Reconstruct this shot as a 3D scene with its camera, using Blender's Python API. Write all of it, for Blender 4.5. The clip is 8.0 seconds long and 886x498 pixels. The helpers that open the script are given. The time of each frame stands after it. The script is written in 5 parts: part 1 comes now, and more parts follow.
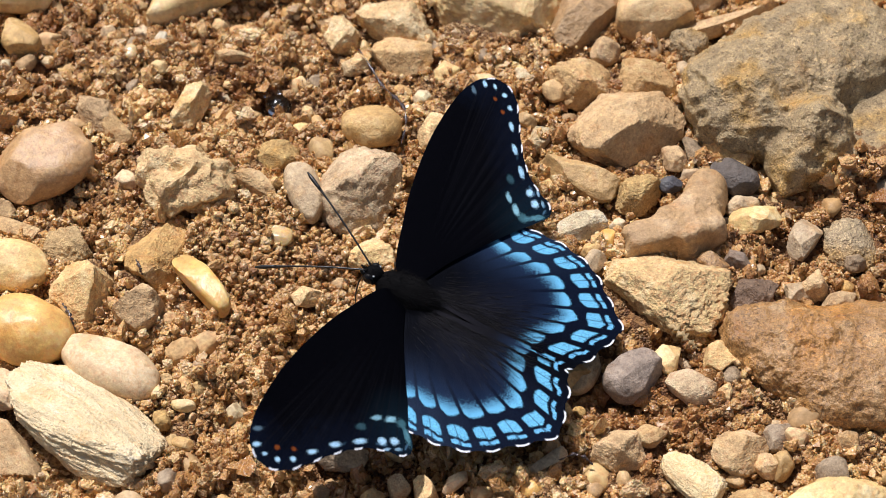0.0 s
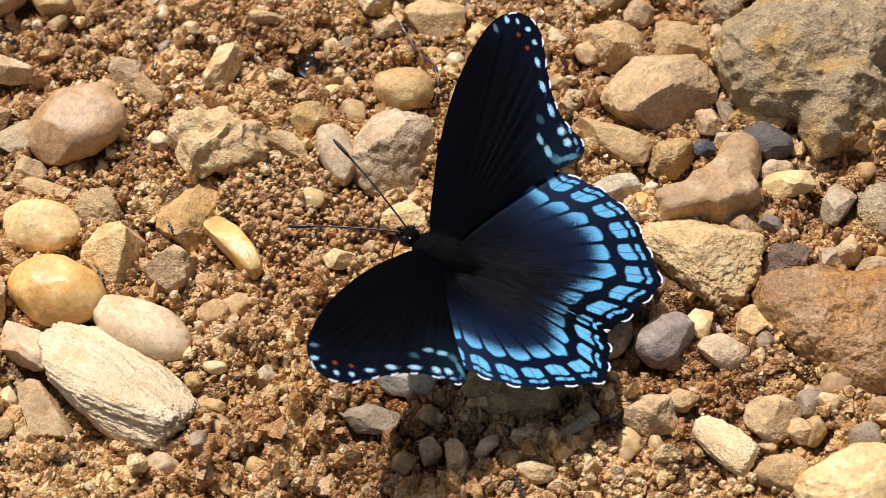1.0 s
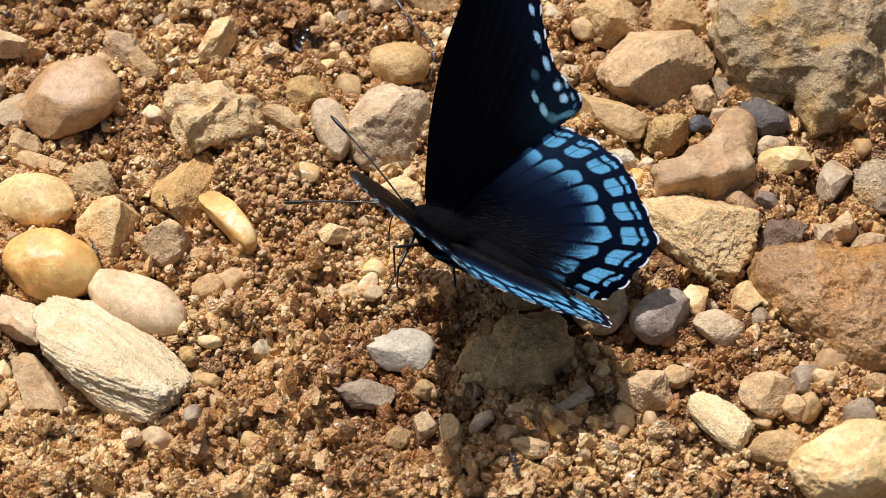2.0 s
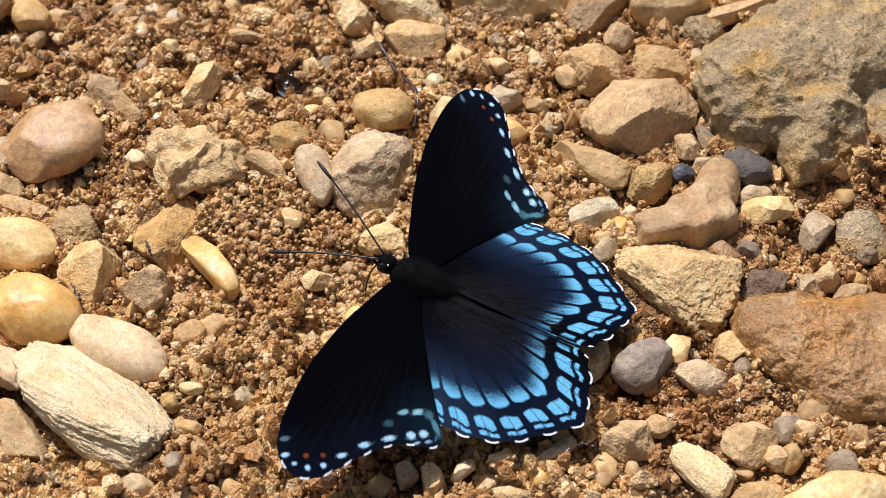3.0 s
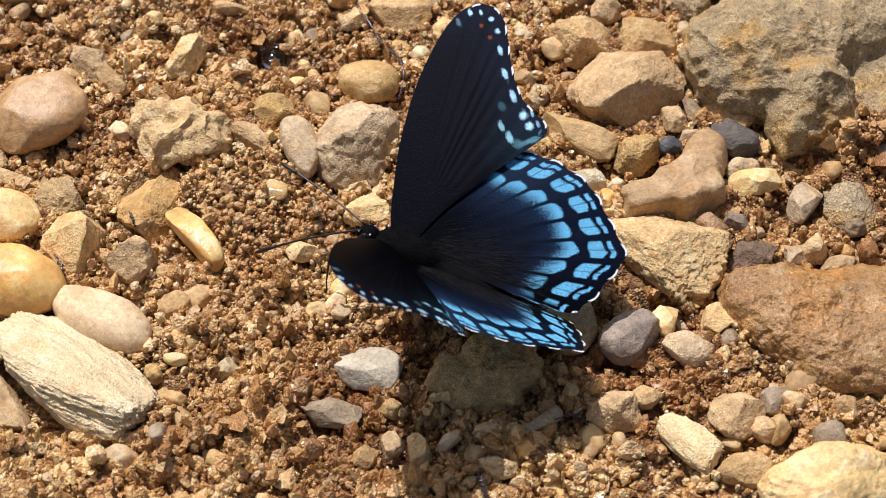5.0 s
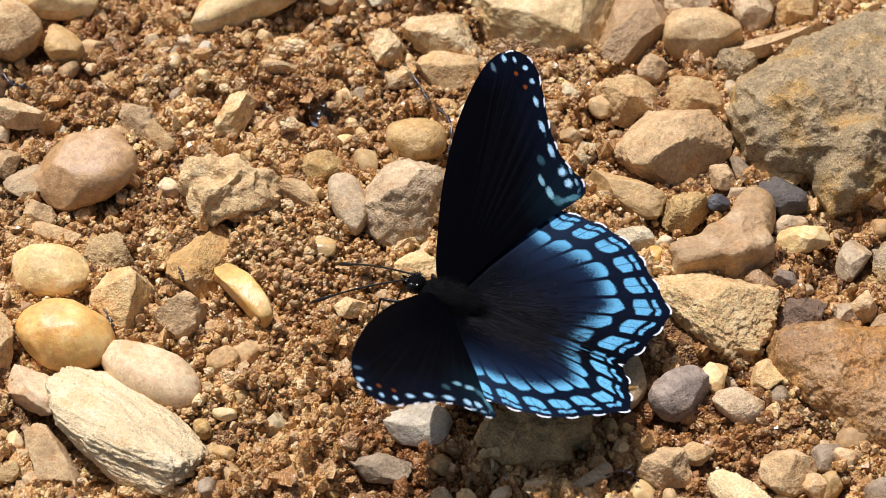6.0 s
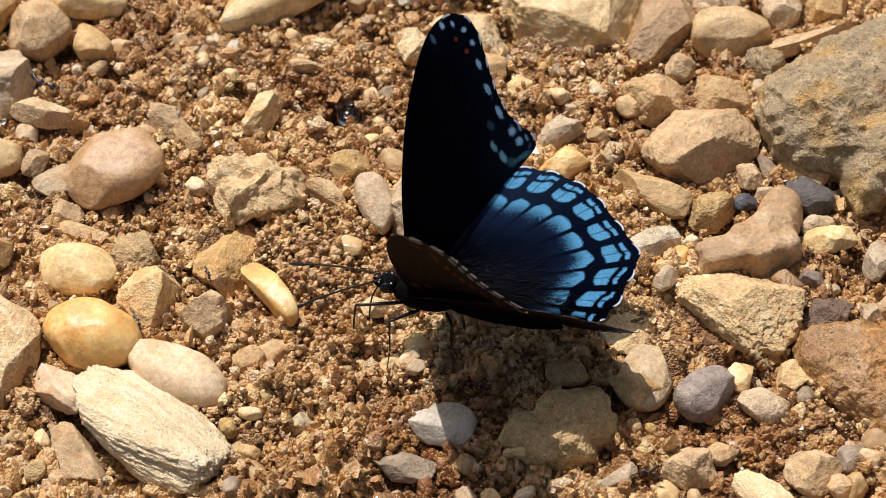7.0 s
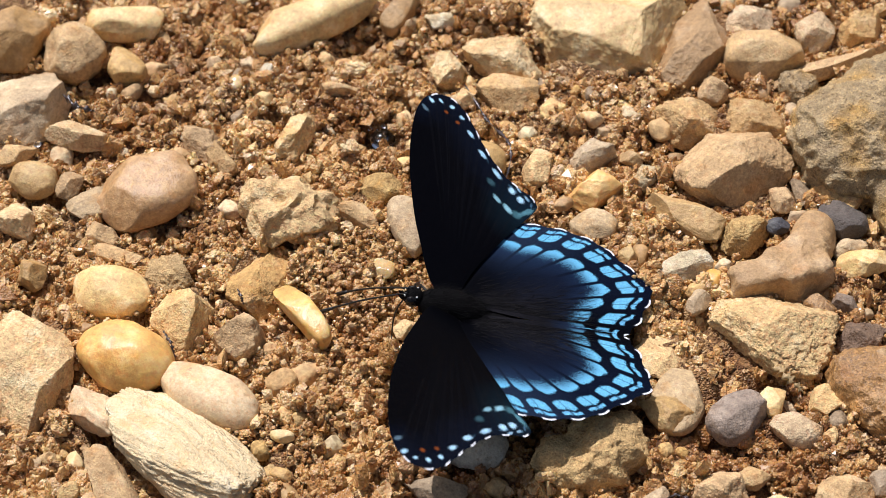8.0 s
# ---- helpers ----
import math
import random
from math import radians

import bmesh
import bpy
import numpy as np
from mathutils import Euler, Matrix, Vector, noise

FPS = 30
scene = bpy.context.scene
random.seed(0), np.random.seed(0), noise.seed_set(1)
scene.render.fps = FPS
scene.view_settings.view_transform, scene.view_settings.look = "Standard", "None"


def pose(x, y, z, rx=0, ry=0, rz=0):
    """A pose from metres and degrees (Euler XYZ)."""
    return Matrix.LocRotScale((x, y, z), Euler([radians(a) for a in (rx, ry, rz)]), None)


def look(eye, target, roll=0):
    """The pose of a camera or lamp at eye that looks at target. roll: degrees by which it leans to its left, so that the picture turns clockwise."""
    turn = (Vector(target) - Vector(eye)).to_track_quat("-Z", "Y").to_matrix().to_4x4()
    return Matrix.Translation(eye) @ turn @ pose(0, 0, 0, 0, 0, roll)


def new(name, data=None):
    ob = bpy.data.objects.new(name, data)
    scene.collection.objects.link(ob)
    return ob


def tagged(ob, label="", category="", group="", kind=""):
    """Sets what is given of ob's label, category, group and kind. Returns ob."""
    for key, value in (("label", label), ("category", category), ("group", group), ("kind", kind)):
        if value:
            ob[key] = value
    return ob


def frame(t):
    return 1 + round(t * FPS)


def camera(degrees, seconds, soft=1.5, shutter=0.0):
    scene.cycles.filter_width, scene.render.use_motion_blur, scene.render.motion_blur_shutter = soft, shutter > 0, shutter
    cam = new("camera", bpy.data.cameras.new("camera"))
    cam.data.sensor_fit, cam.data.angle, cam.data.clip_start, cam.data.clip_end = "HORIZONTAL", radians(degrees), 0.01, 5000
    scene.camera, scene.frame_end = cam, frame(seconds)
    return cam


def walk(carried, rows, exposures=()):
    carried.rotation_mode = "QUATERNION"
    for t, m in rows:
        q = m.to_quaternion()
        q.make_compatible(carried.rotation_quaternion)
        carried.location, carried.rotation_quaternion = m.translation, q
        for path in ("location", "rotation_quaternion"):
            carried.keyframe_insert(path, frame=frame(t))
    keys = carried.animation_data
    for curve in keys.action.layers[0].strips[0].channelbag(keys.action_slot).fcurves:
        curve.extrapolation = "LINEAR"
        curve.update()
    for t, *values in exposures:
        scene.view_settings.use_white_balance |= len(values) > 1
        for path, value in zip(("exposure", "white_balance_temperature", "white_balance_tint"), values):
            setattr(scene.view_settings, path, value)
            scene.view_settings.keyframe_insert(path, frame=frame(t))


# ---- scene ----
cam = camera(22, 8.0, soft=0.85)
cam.data.dof.use_dof, cam.data.dof.focus_distance, cam.data.dof.aperture_fstop = True, 0.415, 30.0
PATH = [
    (0, look((0.00378, -0.27541, 0.32607), (0.00334, -0.00429, 0.00530), -1.194)),
    (0.2, look((0.00383, -0.27438, 0.32669), (0.00269, -0.00426, 0.00508), -1.223)),
    (0.5, look((0.00475, -0.27437, 0.32673), (0.00237, -0.00570, 0.00392), -1.353)),
    (0.8, look((0.00357, -0.27449, 0.32617), (0.00002, -0.00757, 0.00192), -1.468)),
    (1, look((0.00268, -0.27464, 0.32526), (-0.00269, -0.00880, 0.00015), -1.738)),
    (1.2, look((0.00174, -0.27511, 0.32474), (-0.00530, -0.01046, -0.00132), -1.964)),
    (2.3, look((0.00251, -0.27326, 0.32536), (0.00148, -0.01121, -0.00285), -0.688)),
    (2.5, look((0.00129, -0.27175, 0.32664), (0.00232, -0.00976, -0.00163), -0.314)),
    (2.7, look((0.00230, -0.27249, 0.32627), (0.00210, -0.00782, 0.00016), -0.334)),
    (3, look((0.00122, -0.27202, 0.32637), (0.00135, -0.00508, 0.00211), -0.209)),
    (3.2, look((0.00050, -0.27259, 0.32582), (0.00056, -0.00374, 0.00314), -0.092)),
    (3.5, look((0.00001, -0.27290, 0.32523), (-0.00004, -0.00272, 0.00366), -0.002)),
    (3.8, look((0.00041, -0.27271, 0.32539), (0.00076, -0.00360, 0.00293), 0.134)),
    (4, look((0.00160, -0.27276, 0.32526), (0.00220, -0.00511, 0.00159), 0.228)),
    (4.2, look((0.00135, -0.27332, 0.32452), (0.00406, -0.00691, -0.00016), 0.590)),
    (5.3, look((0.00071, -0.27485, 0.32107), (0.00292, -0.00782, -0.00311), 0.119)),
    (5.5, look((-0.00087, -0.27565, 0.32086), (0.00061, -0.00566, -0.00086), -0.046)),
    (5.8, look((-0.00275, -0.27709, 0.31941), (-0.00296, -0.00165, 0.00234), -0.143)),
    (6, look((-0.00339, -0.27706, 0.31917), (-0.00498, 0.00026, 0.00375), -0.270)),
    (6.2, look((-0.00293, -0.27661, 0.31973), (-0.00674, 0.00118, 0.00474), -0.527)),
    (6.5, look((-0.00111, -0.27728, 0.31979), (-0.00869, 0.00091, 0.00522), -1.095)),
    (6.7, look((-0.00140, -0.27657, 0.32001), (-0.00923, 0.00047, 0.00443), -1.147)),
    (7, look((-0.00004, -0.27649, 0.32007), (-0.00974, -0.00007, 0.00400), -1.466)),
    (7.2, look((-0.00042, -0.27802, 0.31997), (-0.01059, -0.00020, 0.00515), -1.557)),
    (7.5, look((-0.00048, -0.27846, 0.31942), (-0.01293, 0.00127, 0.00638), -1.837)),
    (7.7, look((-0.00074, -0.27761, 0.32023), (-0.01449, 0.00217, 0.00728), -2.019)),
    (8, look((0.00053, -0.27625, 0.32099), (-0.01569, 0.00266, 0.00739), -2.351)),
]
walk(cam, PATH)

# ---- light ----
scene.view_settings.exposure = -0.23
world = bpy.data.worlds.new("sky")
scene.world = world
world.use_nodes = True
sky = world.node_tree.nodes.new("ShaderNodeTexSky")
sky.sky_type, sky.sun_disc = "NISHITA", False
sky.dust_density = 4.0
sky.sun_elevation, sky.sun_rotation = radians(60), radians(-32)
world.node_tree.links.new(sky.outputs[0], world.node_tree.nodes["Background"].inputs[0])
world.node_tree.nodes["Background"].inputs[1].default_value = 0.098
sun = new("sun", bpy.data.lights.new("sun", "SUN"))
sun.data.energy, sun.data.angle, sun.data.color = 5.35, radians(0.53), (0.948, 0.94, 1.0)
sun.matrix_world = look((-0.265, 0.424, 0.866), (0, 0, 0))

MM = 0.001


# ---- materials ----
def nodes_of(name):
    m = bpy.data.materials.new(name)
    m.use_nodes = True
    t = m.node_tree
    return m, t, t.nodes["Principled BSDF"]


def add(t, kind, **inputs):
    n = t.nodes.new(kind)
    for k, v in inputs.items():
        n.inputs[k.replace("_", " ")].default_value = v
    return n


def ramp(t, source, stops):
    n = t.nodes.new("ShaderNodeValToRGB")
    while len(n.color_ramp.elements) < len(stops):
        n.color_ramp.elements.new(0.5)
    for e, (p, c) in zip(n.color_ramp.elements, stops):
        e.position, e.color = p, (*c, 1)
    t.links.new(source, n.inputs[0])
    return n.outputs[0]


def mix(t, a, b, f, mode="MIX"):
    n = t.nodes.new("ShaderNodeMix")
    n.data_type, n.blend_type = "RGBA", mode
    for slot, v in ((6, a), (7, b), (0, f)):
        if isinstance(v, (int, float)):
            n.inputs[slot].default_value = v
        elif isinstance(v, tuple):
            n.inputs[slot].default_value = (*v, 1)
        else:
            t.links.new(v, n.inputs[slot])
    return n.outputs[2]


def shade(c, k):
    return tuple(min(1.0, v * k) for v in c)


def rock_material(name, base, other, rough=0.75, grain=1.0, speck=0.35, gloss=0.35, streak=0.0, stain=0.7, ochre=0.0):
    """A stone: two tones in blotches, fine grit, dark and pale specks, fine relief; each stone a little different."""
    m, t, b = nodes_of(name)
    tc = t.nodes.new("ShaderNodeTexCoord")
    oi = t.nodes.new("ShaderNodeObjectInfo")
    shift = t.nodes.new("ShaderNodeVectorMath")
    shift.operation = "ADD"
    t.links.new(tc.outputs["Object"], shift.inputs[0])
    t.links.new(oi.outputs["Random"], shift.inputs[1])
    co = shift.outputs[0]
    if streak:
        mp = add(t, "ShaderNodeMapping", Scale=(0.25, 1.0, 1.0 + 3 * streak))
        t.links.new(co, mp.inputs[0])
        co2 = mp.outputs[0]
    else:
        co2 = co
    big = add(t, "ShaderNodeTexNoise", Scale=190.0, Detail=5.0, Roughness=0.6)
    mid = add(t, "ShaderNodeTexNoise", Scale=900.0, Detail=5.0, Roughness=0.65)
    fine = add(t, "ShaderNodeTexNoise", Scale=4200.0, Detail=3.0, Roughness=0.6)
    grit = add(t, "ShaderNodeTexVoronoi", Scale=2300.0)
    for n in (big, mid, fine, grit):
        t.links.new(co2 if n in (big, mid) else co, n.inputs["Vector"])
    tone = ramp(t, big.outputs[0], [(0.34, shade(base, 0.8)), (0.52, base), (0.66, other)])
    # rusty stains and paler chalky patches
    rust = add(t, "ShaderNodeTexNoise", Scale=130.0, Detail=6.0, Roughness=0.7)
    t.links.new(co, rust.inputs["Vector"])
    tone = mix(t, tone, ramp(t, rust.outputs[0], [(0.36, (1.2, 1.19, 1.17)), (0.46, (1.0, 1.0, 1.0)), (0.56, (1.0, 1.0, 1.0)), (0.66, (1.0, 0.83, 0.64))]), stain, "MULTIPLY")
    tone = mix(t, tone, ramp(t, mid.outputs[0], [(0.3, (0.38, 0.34, 0.31)), (0.5, (0.5, 0.5, 0.5)), (0.72, (0.62, 0.61, 0.57))]), 0.9, "OVERLAY")
    tone = mix(t, tone, ramp(t, fine.outputs[0], [(0.32, (0.25, 0.22, 0.2)), (0.5, (0.5, 0.5, 0.5)), (0.68, (0.72, 0.72, 0.7))]), min(1.0, speck * 1.2), "OVERLAY")
    if ochre:
        # yellow ochre crusts in large patches
        crust = add(t, "ShaderNodeTexNoise", Scale=75.0, Detail=4.0, Roughness=0.55)
        t.links.new(co, crust.inputs["Vector"])
        patch = ramp(t, crust.outputs[0], [(0.52, (0.0,) * 3), (0.64, (1.0,) * 3)])
        tone = mix(t, tone, mix(t, tone, (1.18, 0.98, 0.60), 1.0, "MULTIPLY"), mix(t, (0.0, 0.0, 0.0), patch, ochre))
    # single pale and dark grains
    bits = t.nodes.new("ShaderNodeSeparateColor")
    t.links.new(grit.outputs["Color"], bits.inputs[0])
    tone = mix(t, tone, ramp(t, bits.outputs[0], [(0.0, (0.45, 0.42, 0.40)), (0.13, (0.95, 0.95, 0.95)), (0.8, (1.0, 1.0, 1.0)), (0.93, (1.32, 1.30, 1.26))]), min(1.0, speck * 1.25), "MULTIPLY")
    hue = t.nodes.new("ShaderNodeHueSaturation")
    sat = t.nodes.new("ShaderNodeMath")
    sat.operation, sat.inputs[1].default_value = "MULTIPLY", 7.7
    odd = t.nodes.new("ShaderNodeMath")
    odd.operation = "FRACT"
    rich = add(t, "ShaderNodeMapRange", To_Min=0.94, To_Max=1.07)
    t.links.new(oi.outputs["Random"], sat.inputs[0])
    t.links.new(sat.outputs[0], odd.inputs[0])
    t.links.new(odd.outputs[0], rich.inputs[0])
    t.links.new(rich.outputs[0], hue.inputs["Saturation"])
    mr = add(t, "ShaderNodeMapRange", To_Min=0.9, To_Max=1.1)
    t.links.new(oi.outputs["Random"], mr.inputs[0])
    t.links.new(mr.outputs[0], hue.inputs["Value"])
    t.links.new(tone, hue.inputs["Color"])
    t.links.new(hue.outputs[0], b.inputs["Base Color"])
    b.inputs["Roughness"].default_value = rough
    b.inputs["Specular IOR Level"].default_value = gloss
    height = None
    for src, k in ((big.outputs[0], 0.6), (mid.outputs[0], 0.36), (fine.outputs[0], 0.14), (grit.outputs[0], 0.12)):
        mul = t.nodes.new("ShaderNodeMath")
        mul.operation = "MULTIPLY"
        t.links.new(src, mul.inputs[0])
        mul.inputs[1].default_value = k
        if height:
            ad = t.nodes.new("ShaderNodeMath")
            t.links.new(height, ad.inputs[0])
            t.links.new(mul.outputs[0], ad.inputs[1])
            height = ad.outputs[0]
        else:
            height = mul.outputs[0]
    bump = add(t, "ShaderNodeBump", Strength=1.0, Distance=0.0009 * grain)
    t.links.new(height, bump.inputs["Height"])
    t.links.new(bump.outputs[0], b.inputs["Normal"])
    return m


ROCKS = {
    "pink": rock_material("pinkish_stone", (0.54, 0.335, 0.17), (0.59, 0.39, 0.225), 0.45, 0.4, 0.25, 0.5),
    "layered": rock_material("flaky_stone", (0.88, 0.67, 0.38), (0.91, 0.74, 0.48), 0.75, 1.6, 0.35, 0.3, 1.0),
    "yellow": rock_material("yellow_quartz", (0.80, 0.465, 0.145), (0.84, 0.56, 0.23), 0.4, 0.25, 0.15, 0.5),
    "paleyellow": rock_material("pale_yellow_stone", (0.73, 0.505, 0.225), (0.80, 0.615, 0.34), 0.55, 0.4, 0.25, 0.4),
    "pinkcream": rock_material("pinkish_cream_stone", (0.76, 0.55, 0.33), (0.80, 0.61, 0.39), 0.55, 0.35, 0.25),
    "cream": rock_material("cream_stone", (0.73, 0.51, 0.26), (0.79, 0.61, 0.36), 0.8, 1.3, 0.4, 0.25),
    "tan": rock_material("tan_sandstone", (0.56, 0.37, 0.185), (0.63, 0.445, 0.245), 0.8, 1.0, 0.35, 0.25),
    "amber": rock_material("amber_quartz", (0.78, 0.50, 0.18), (0.85, 0.64, 0.34), 0.35, 0.3, 0.1, 0.5),
    "orange": rock_material("orange_stone", (0.62, 0.385, 0.155), (0.68, 0.46, 0.23), 0.75, 1.2, 0.4, 0.3),
    "olive": rock_material("olive_stone", (0.53, 0.355, 0.16), (0.62, 0.435, 0.20), 0.8, 1.4, 0.45, 0.25),
    "roundtan": rock_material("warm_tan_stone", (0.56, 0.36, 0.155), (0.62, 0.44, 0.22), 0.6, 0.6, 0.25, 0.4),
    "pinkgrey": rock_material("pinkish_grey_stone", (0.60, 0.435, 0.26), (0.68, 0.52, 0.33), 0.85, 1.3, 0.4, 0.2),
    "greytan": rock_material("grey_tan_stone", (0.52, 0.38, 0.225), (0.60, 0.46, 0.29), 0.65, 0.7, 0.3, 0.35),
    "greyrock": rock_material("grey_sandstone", (0.375, 0.275, 0.15), (0.46, 0.345, 0.195), 0.5, 1.5, 0.75, 0.5, 0.0, 0.6, 1.0),
    "brown": rock_material("rusty_sandstone", (0.39, 0.215, 0.085), (0.46, 0.30, 0.155), 0.35, 1.0, 0.7, 0.5, 0.0, 0.8, 0.8),
    "orangebrown": rock_material("orange_brown_stone", (0.45, 0.275, 0.12), (0.50, 0.335, 0.175), 0.6, 0.6, 0.25, 0.4),
    "dark": rock_material("dark_stone", (0.07, 0.07, 0.08), (0.12, 0.12, 0.12), 0.5, 0.7, 0.3, 0.4),
    # slate darkened so its colour carries the shade below the grey rock
    "slate": rock_material("shade_darkened_slate", (0.11, 0.092, 0.08), (0.16, 0.13, 0.11), 0.6, 0.8, 0.35, 0.3),
    "grey": rock_material("grey_stone", (0.30, 0.22, 0.14), (0.40, 0.305, 0.20), 0.7, 0.8, 0.35, 0.3),
    "white": rock_material("whitish_stone", (0.62, 0.50, 0.31), (0.72, 0.63, 0.46), 0.7, 1.2, 0.35, 0.3),
    "purple": rock_material("purplish_stone", (0.27, 0.205, 0.155), (0.36, 0.28, 0.21), 0.6, 0.8, 0.4, 0.4),
    "darkbrown": rock_material("dark_brown_stone", (0.19, 0.12, 0.075), (0.32, 0.22, 0.14), 0.6, 1.3, 0.5, 0.4),
    "flatgrey": rock_material("whitish_grey_stone", (0.50, 0.43, 0.32), (0.56, 0.49, 0.38), 0.65, 0.5, 0.25, 0.35),
}
ROCKS["quartz"] = rock_material("clear_quartz", (0.66, 0.48, 0.24), (0.78, 0.66, 0.44), 0.12, 0.2, 0.1, 0.6)
for key, k in (("quartz", 0.45), ("amber", 0.3), ("yellow", 0.06)):
    p = ROCKS[key].node_tree.nodes["Principled BSDF"]
    p.inputs["Subsurface Weight"].default_value = k
    p.inputs["Subsurface Radius"].default_value = (1.0, 0.6, 0.25)
    p.inputs["Subsurface Scale"].default_value = 0.002
LABELS = {
    "pink": "smooth pinkish brown stone bedded in damp sand",
    "layered": "cream flaky layered stone lying on the sand",
    "yellow": "smooth golden yellow quartz pebble",
    "paleyellow": "smooth pale yellow stone in the gravel",
    "pinkcream": "smooth pinkish cream pebble in the sand",
    "cream": "cream coloured gritty stone in the gravel",
    "tan": "dull tan sandstone piece in the gravel",
    "amber": "long translucent amber quartz pebble",
    "orange": "orange tan stone mostly sunk in sand",
    "olive": "dull olive grey gritty stone",
    "quartz": "small clear quartz pebble in wet sand",
    "roundtan": "rounded warm tan pebble in the gravel",
    "pinkgrey": "gritty pinkish grey sandstone piece",
    "greytan": "smooth grey tan pebble in the gravel",
    "greyrock": "large rough grey tan sandstone rock",
    "brown": "large rusty brown gritty sandstone",
    "orangebrown": "smooth orange brown stone in the gravel",
    "slate": "slate grey stone darkened to show rock shade",
    "dark": "small dark grey pebble between stones",
    "grey": "dull grey stone in the gravel",
    "white": "pale whitish cream stone in the gravel",
    "purple": "smooth purplish grey rounded stone",
    "darkbrown": "dark brown crusted stone in the gravel",
    "flatgrey": "flat smooth whitish grey stone",
}


def sand_material(name, islands, film=0.55, sheen=0.22):
    """Damp coarse sand: brown to tan grains, some clear and glossy, some grey."""
    m, t, b = nodes_of(name)
    geo = t.nodes.new("ShaderNodeNewGeometry")
    co = geo.outputs["Position"]
    big = add(t, "ShaderNodeTexNoise", Scale=45.0, Detail=3.0, Roughness=0.55)
    mid = add(t, "ShaderNodeTexNoise", Scale=700.0, Detail=4.0, Roughness=0.6)
    fine = add(t, "ShaderNodeTexVoronoi", Scale=2100.0)
    grains = add(t, "ShaderNodeTexVoronoi", Scale=1500.0)
    for n in (big, mid, fine, grains):
        t.links.new(co, n.inputs["Vector"])
    hue = t.nodes.new("ShaderNodeSeparateColor")
    t.links.new(grains.outputs["Color"], hue.inputs[0])
    if islands:
        pick = geo.outputs["Random Per Island"]
        tone = ramp(t, pick, [(0.0, (0.35, 0.185, 0.07)), (0.18, (0.55, 0.33, 0.13)), (0.45, (0.67, 0.45, 0.205)), (0.75, (0.75, 0.56, 0.29)), (0.9, (0.58, 0.44, 0.27)), (1.0, (0.82, 0.66, 0.40))])
        tone = mix(t, tone, ramp(t, hue.outputs[0], [(0.0, (0.36, 0.33, 0.30)), (0.45, (0.5, 0.5, 0.5)), (1.0, (0.60, 0.59, 0.56))]), 0.6, "OVERLAY")
    else:
        tone = ramp(t, hue.outputs[0], [(0.0, (0.12, 0.055, 0.02)), (0.45, (0.27, 0.145, 0.055)), (0.8, (0.42, 0.26, 0.115)), (1.0, (0.62, 0.47, 0.28))])
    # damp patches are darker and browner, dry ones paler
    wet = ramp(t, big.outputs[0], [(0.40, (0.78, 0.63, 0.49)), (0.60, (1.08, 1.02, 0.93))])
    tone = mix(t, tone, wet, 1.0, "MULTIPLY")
    # soaked patches; the one at (-80, 62) is shade painted into the colour
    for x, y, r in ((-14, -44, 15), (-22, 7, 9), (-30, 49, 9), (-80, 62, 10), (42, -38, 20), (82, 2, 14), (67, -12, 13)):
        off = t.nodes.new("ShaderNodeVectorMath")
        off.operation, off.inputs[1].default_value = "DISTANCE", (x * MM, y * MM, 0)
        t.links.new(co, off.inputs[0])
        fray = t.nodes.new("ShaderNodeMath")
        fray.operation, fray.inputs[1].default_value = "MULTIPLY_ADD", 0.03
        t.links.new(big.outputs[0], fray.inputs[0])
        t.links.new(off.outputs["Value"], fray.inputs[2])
        soak_and_shade = add(t, "ShaderNodeMapRange", From_Min=(r + 22) * MM, From_Max=(r + 2) * MM)
        t.links.new(fray.outputs[0], soak_and_shade.inputs[0])
        tone = mix(t, tone, mix(t, tone, (0.66, 0.53, 0.42), 1.0, "MULTIPLY"), soak_and_shade.outputs[0])
    tone = mix(t, tone, ramp(t, mid.outputs[0], [(0.3, (0.40, 0.38, 0.36)), (0.55, (0.5, 0.5, 0.5)), (0.75, (0.6, 0.6, 0.58))]), 0.9, "OVERLAY")
    t.links.new(tone, b.inputs["Base Color"])
    if islands:
        mul = t.nodes.new("ShaderNodeMath")
        mul.operation, mul.inputs[1].default_value = "MULTIPLY", 17.3
        fr = t.nodes.new("ShaderNodeMath")
        fr.operation = "FRACT"
        t.links.new(pick, mul.inputs[0])
        t.links.new(mul.outputs[0], fr.inputs[0])
        gl = ramp(t, fr.outputs[0], [(0.0, (0.6,) * 3), (0.4, (0.42,) * 3), (0.65, (0.3,) * 3), (1.0, (0.2,) * 3)])
    else:
        gl = ramp(t, hue.outputs[1], [(0.0, (0.8,) * 3), (0.7, (0.6,) * 3), (1.0, (0.4,) * 3)])
    t.links.new(gl, b.inputs["Roughness"])
    b.inputs["Specular IOR Level"].default_value = 0.5
    # a thin film of water
    b.inputs["Coat Weight"].default_value = film if islands else 0.0
    b.inputs["Coat Roughness"].default_value = sheen
    b.inputs["Coat IOR"].default_value = 1.33
    # light soaks into the quartz grains
    b.inputs["Subsurface Weight"].default_value = 0.14 if islands else 0.0
    b.inputs["Subsurface Radius"].default_value = (1.0, 0.55, 0.2)
    b.inputs["Subsurface Scale"].default_value = 0.0008
    sub = t.nodes.new("ShaderNodeMath")
    sub.operation = "MULTIPLY_ADD"
    t.links.new(fine.outputs["Distance"], sub.inputs[0])
    sub.inputs[1].default_value = -0.7
    t.links.new(mid.outputs[0], sub.inputs[2])
    bump = add(t, "ShaderNodeBump", Strength=1.0, Distance=0.0004 if islands else 0.0009)
    t.links.new(sub.outputs[0], bump.inputs["Height"])
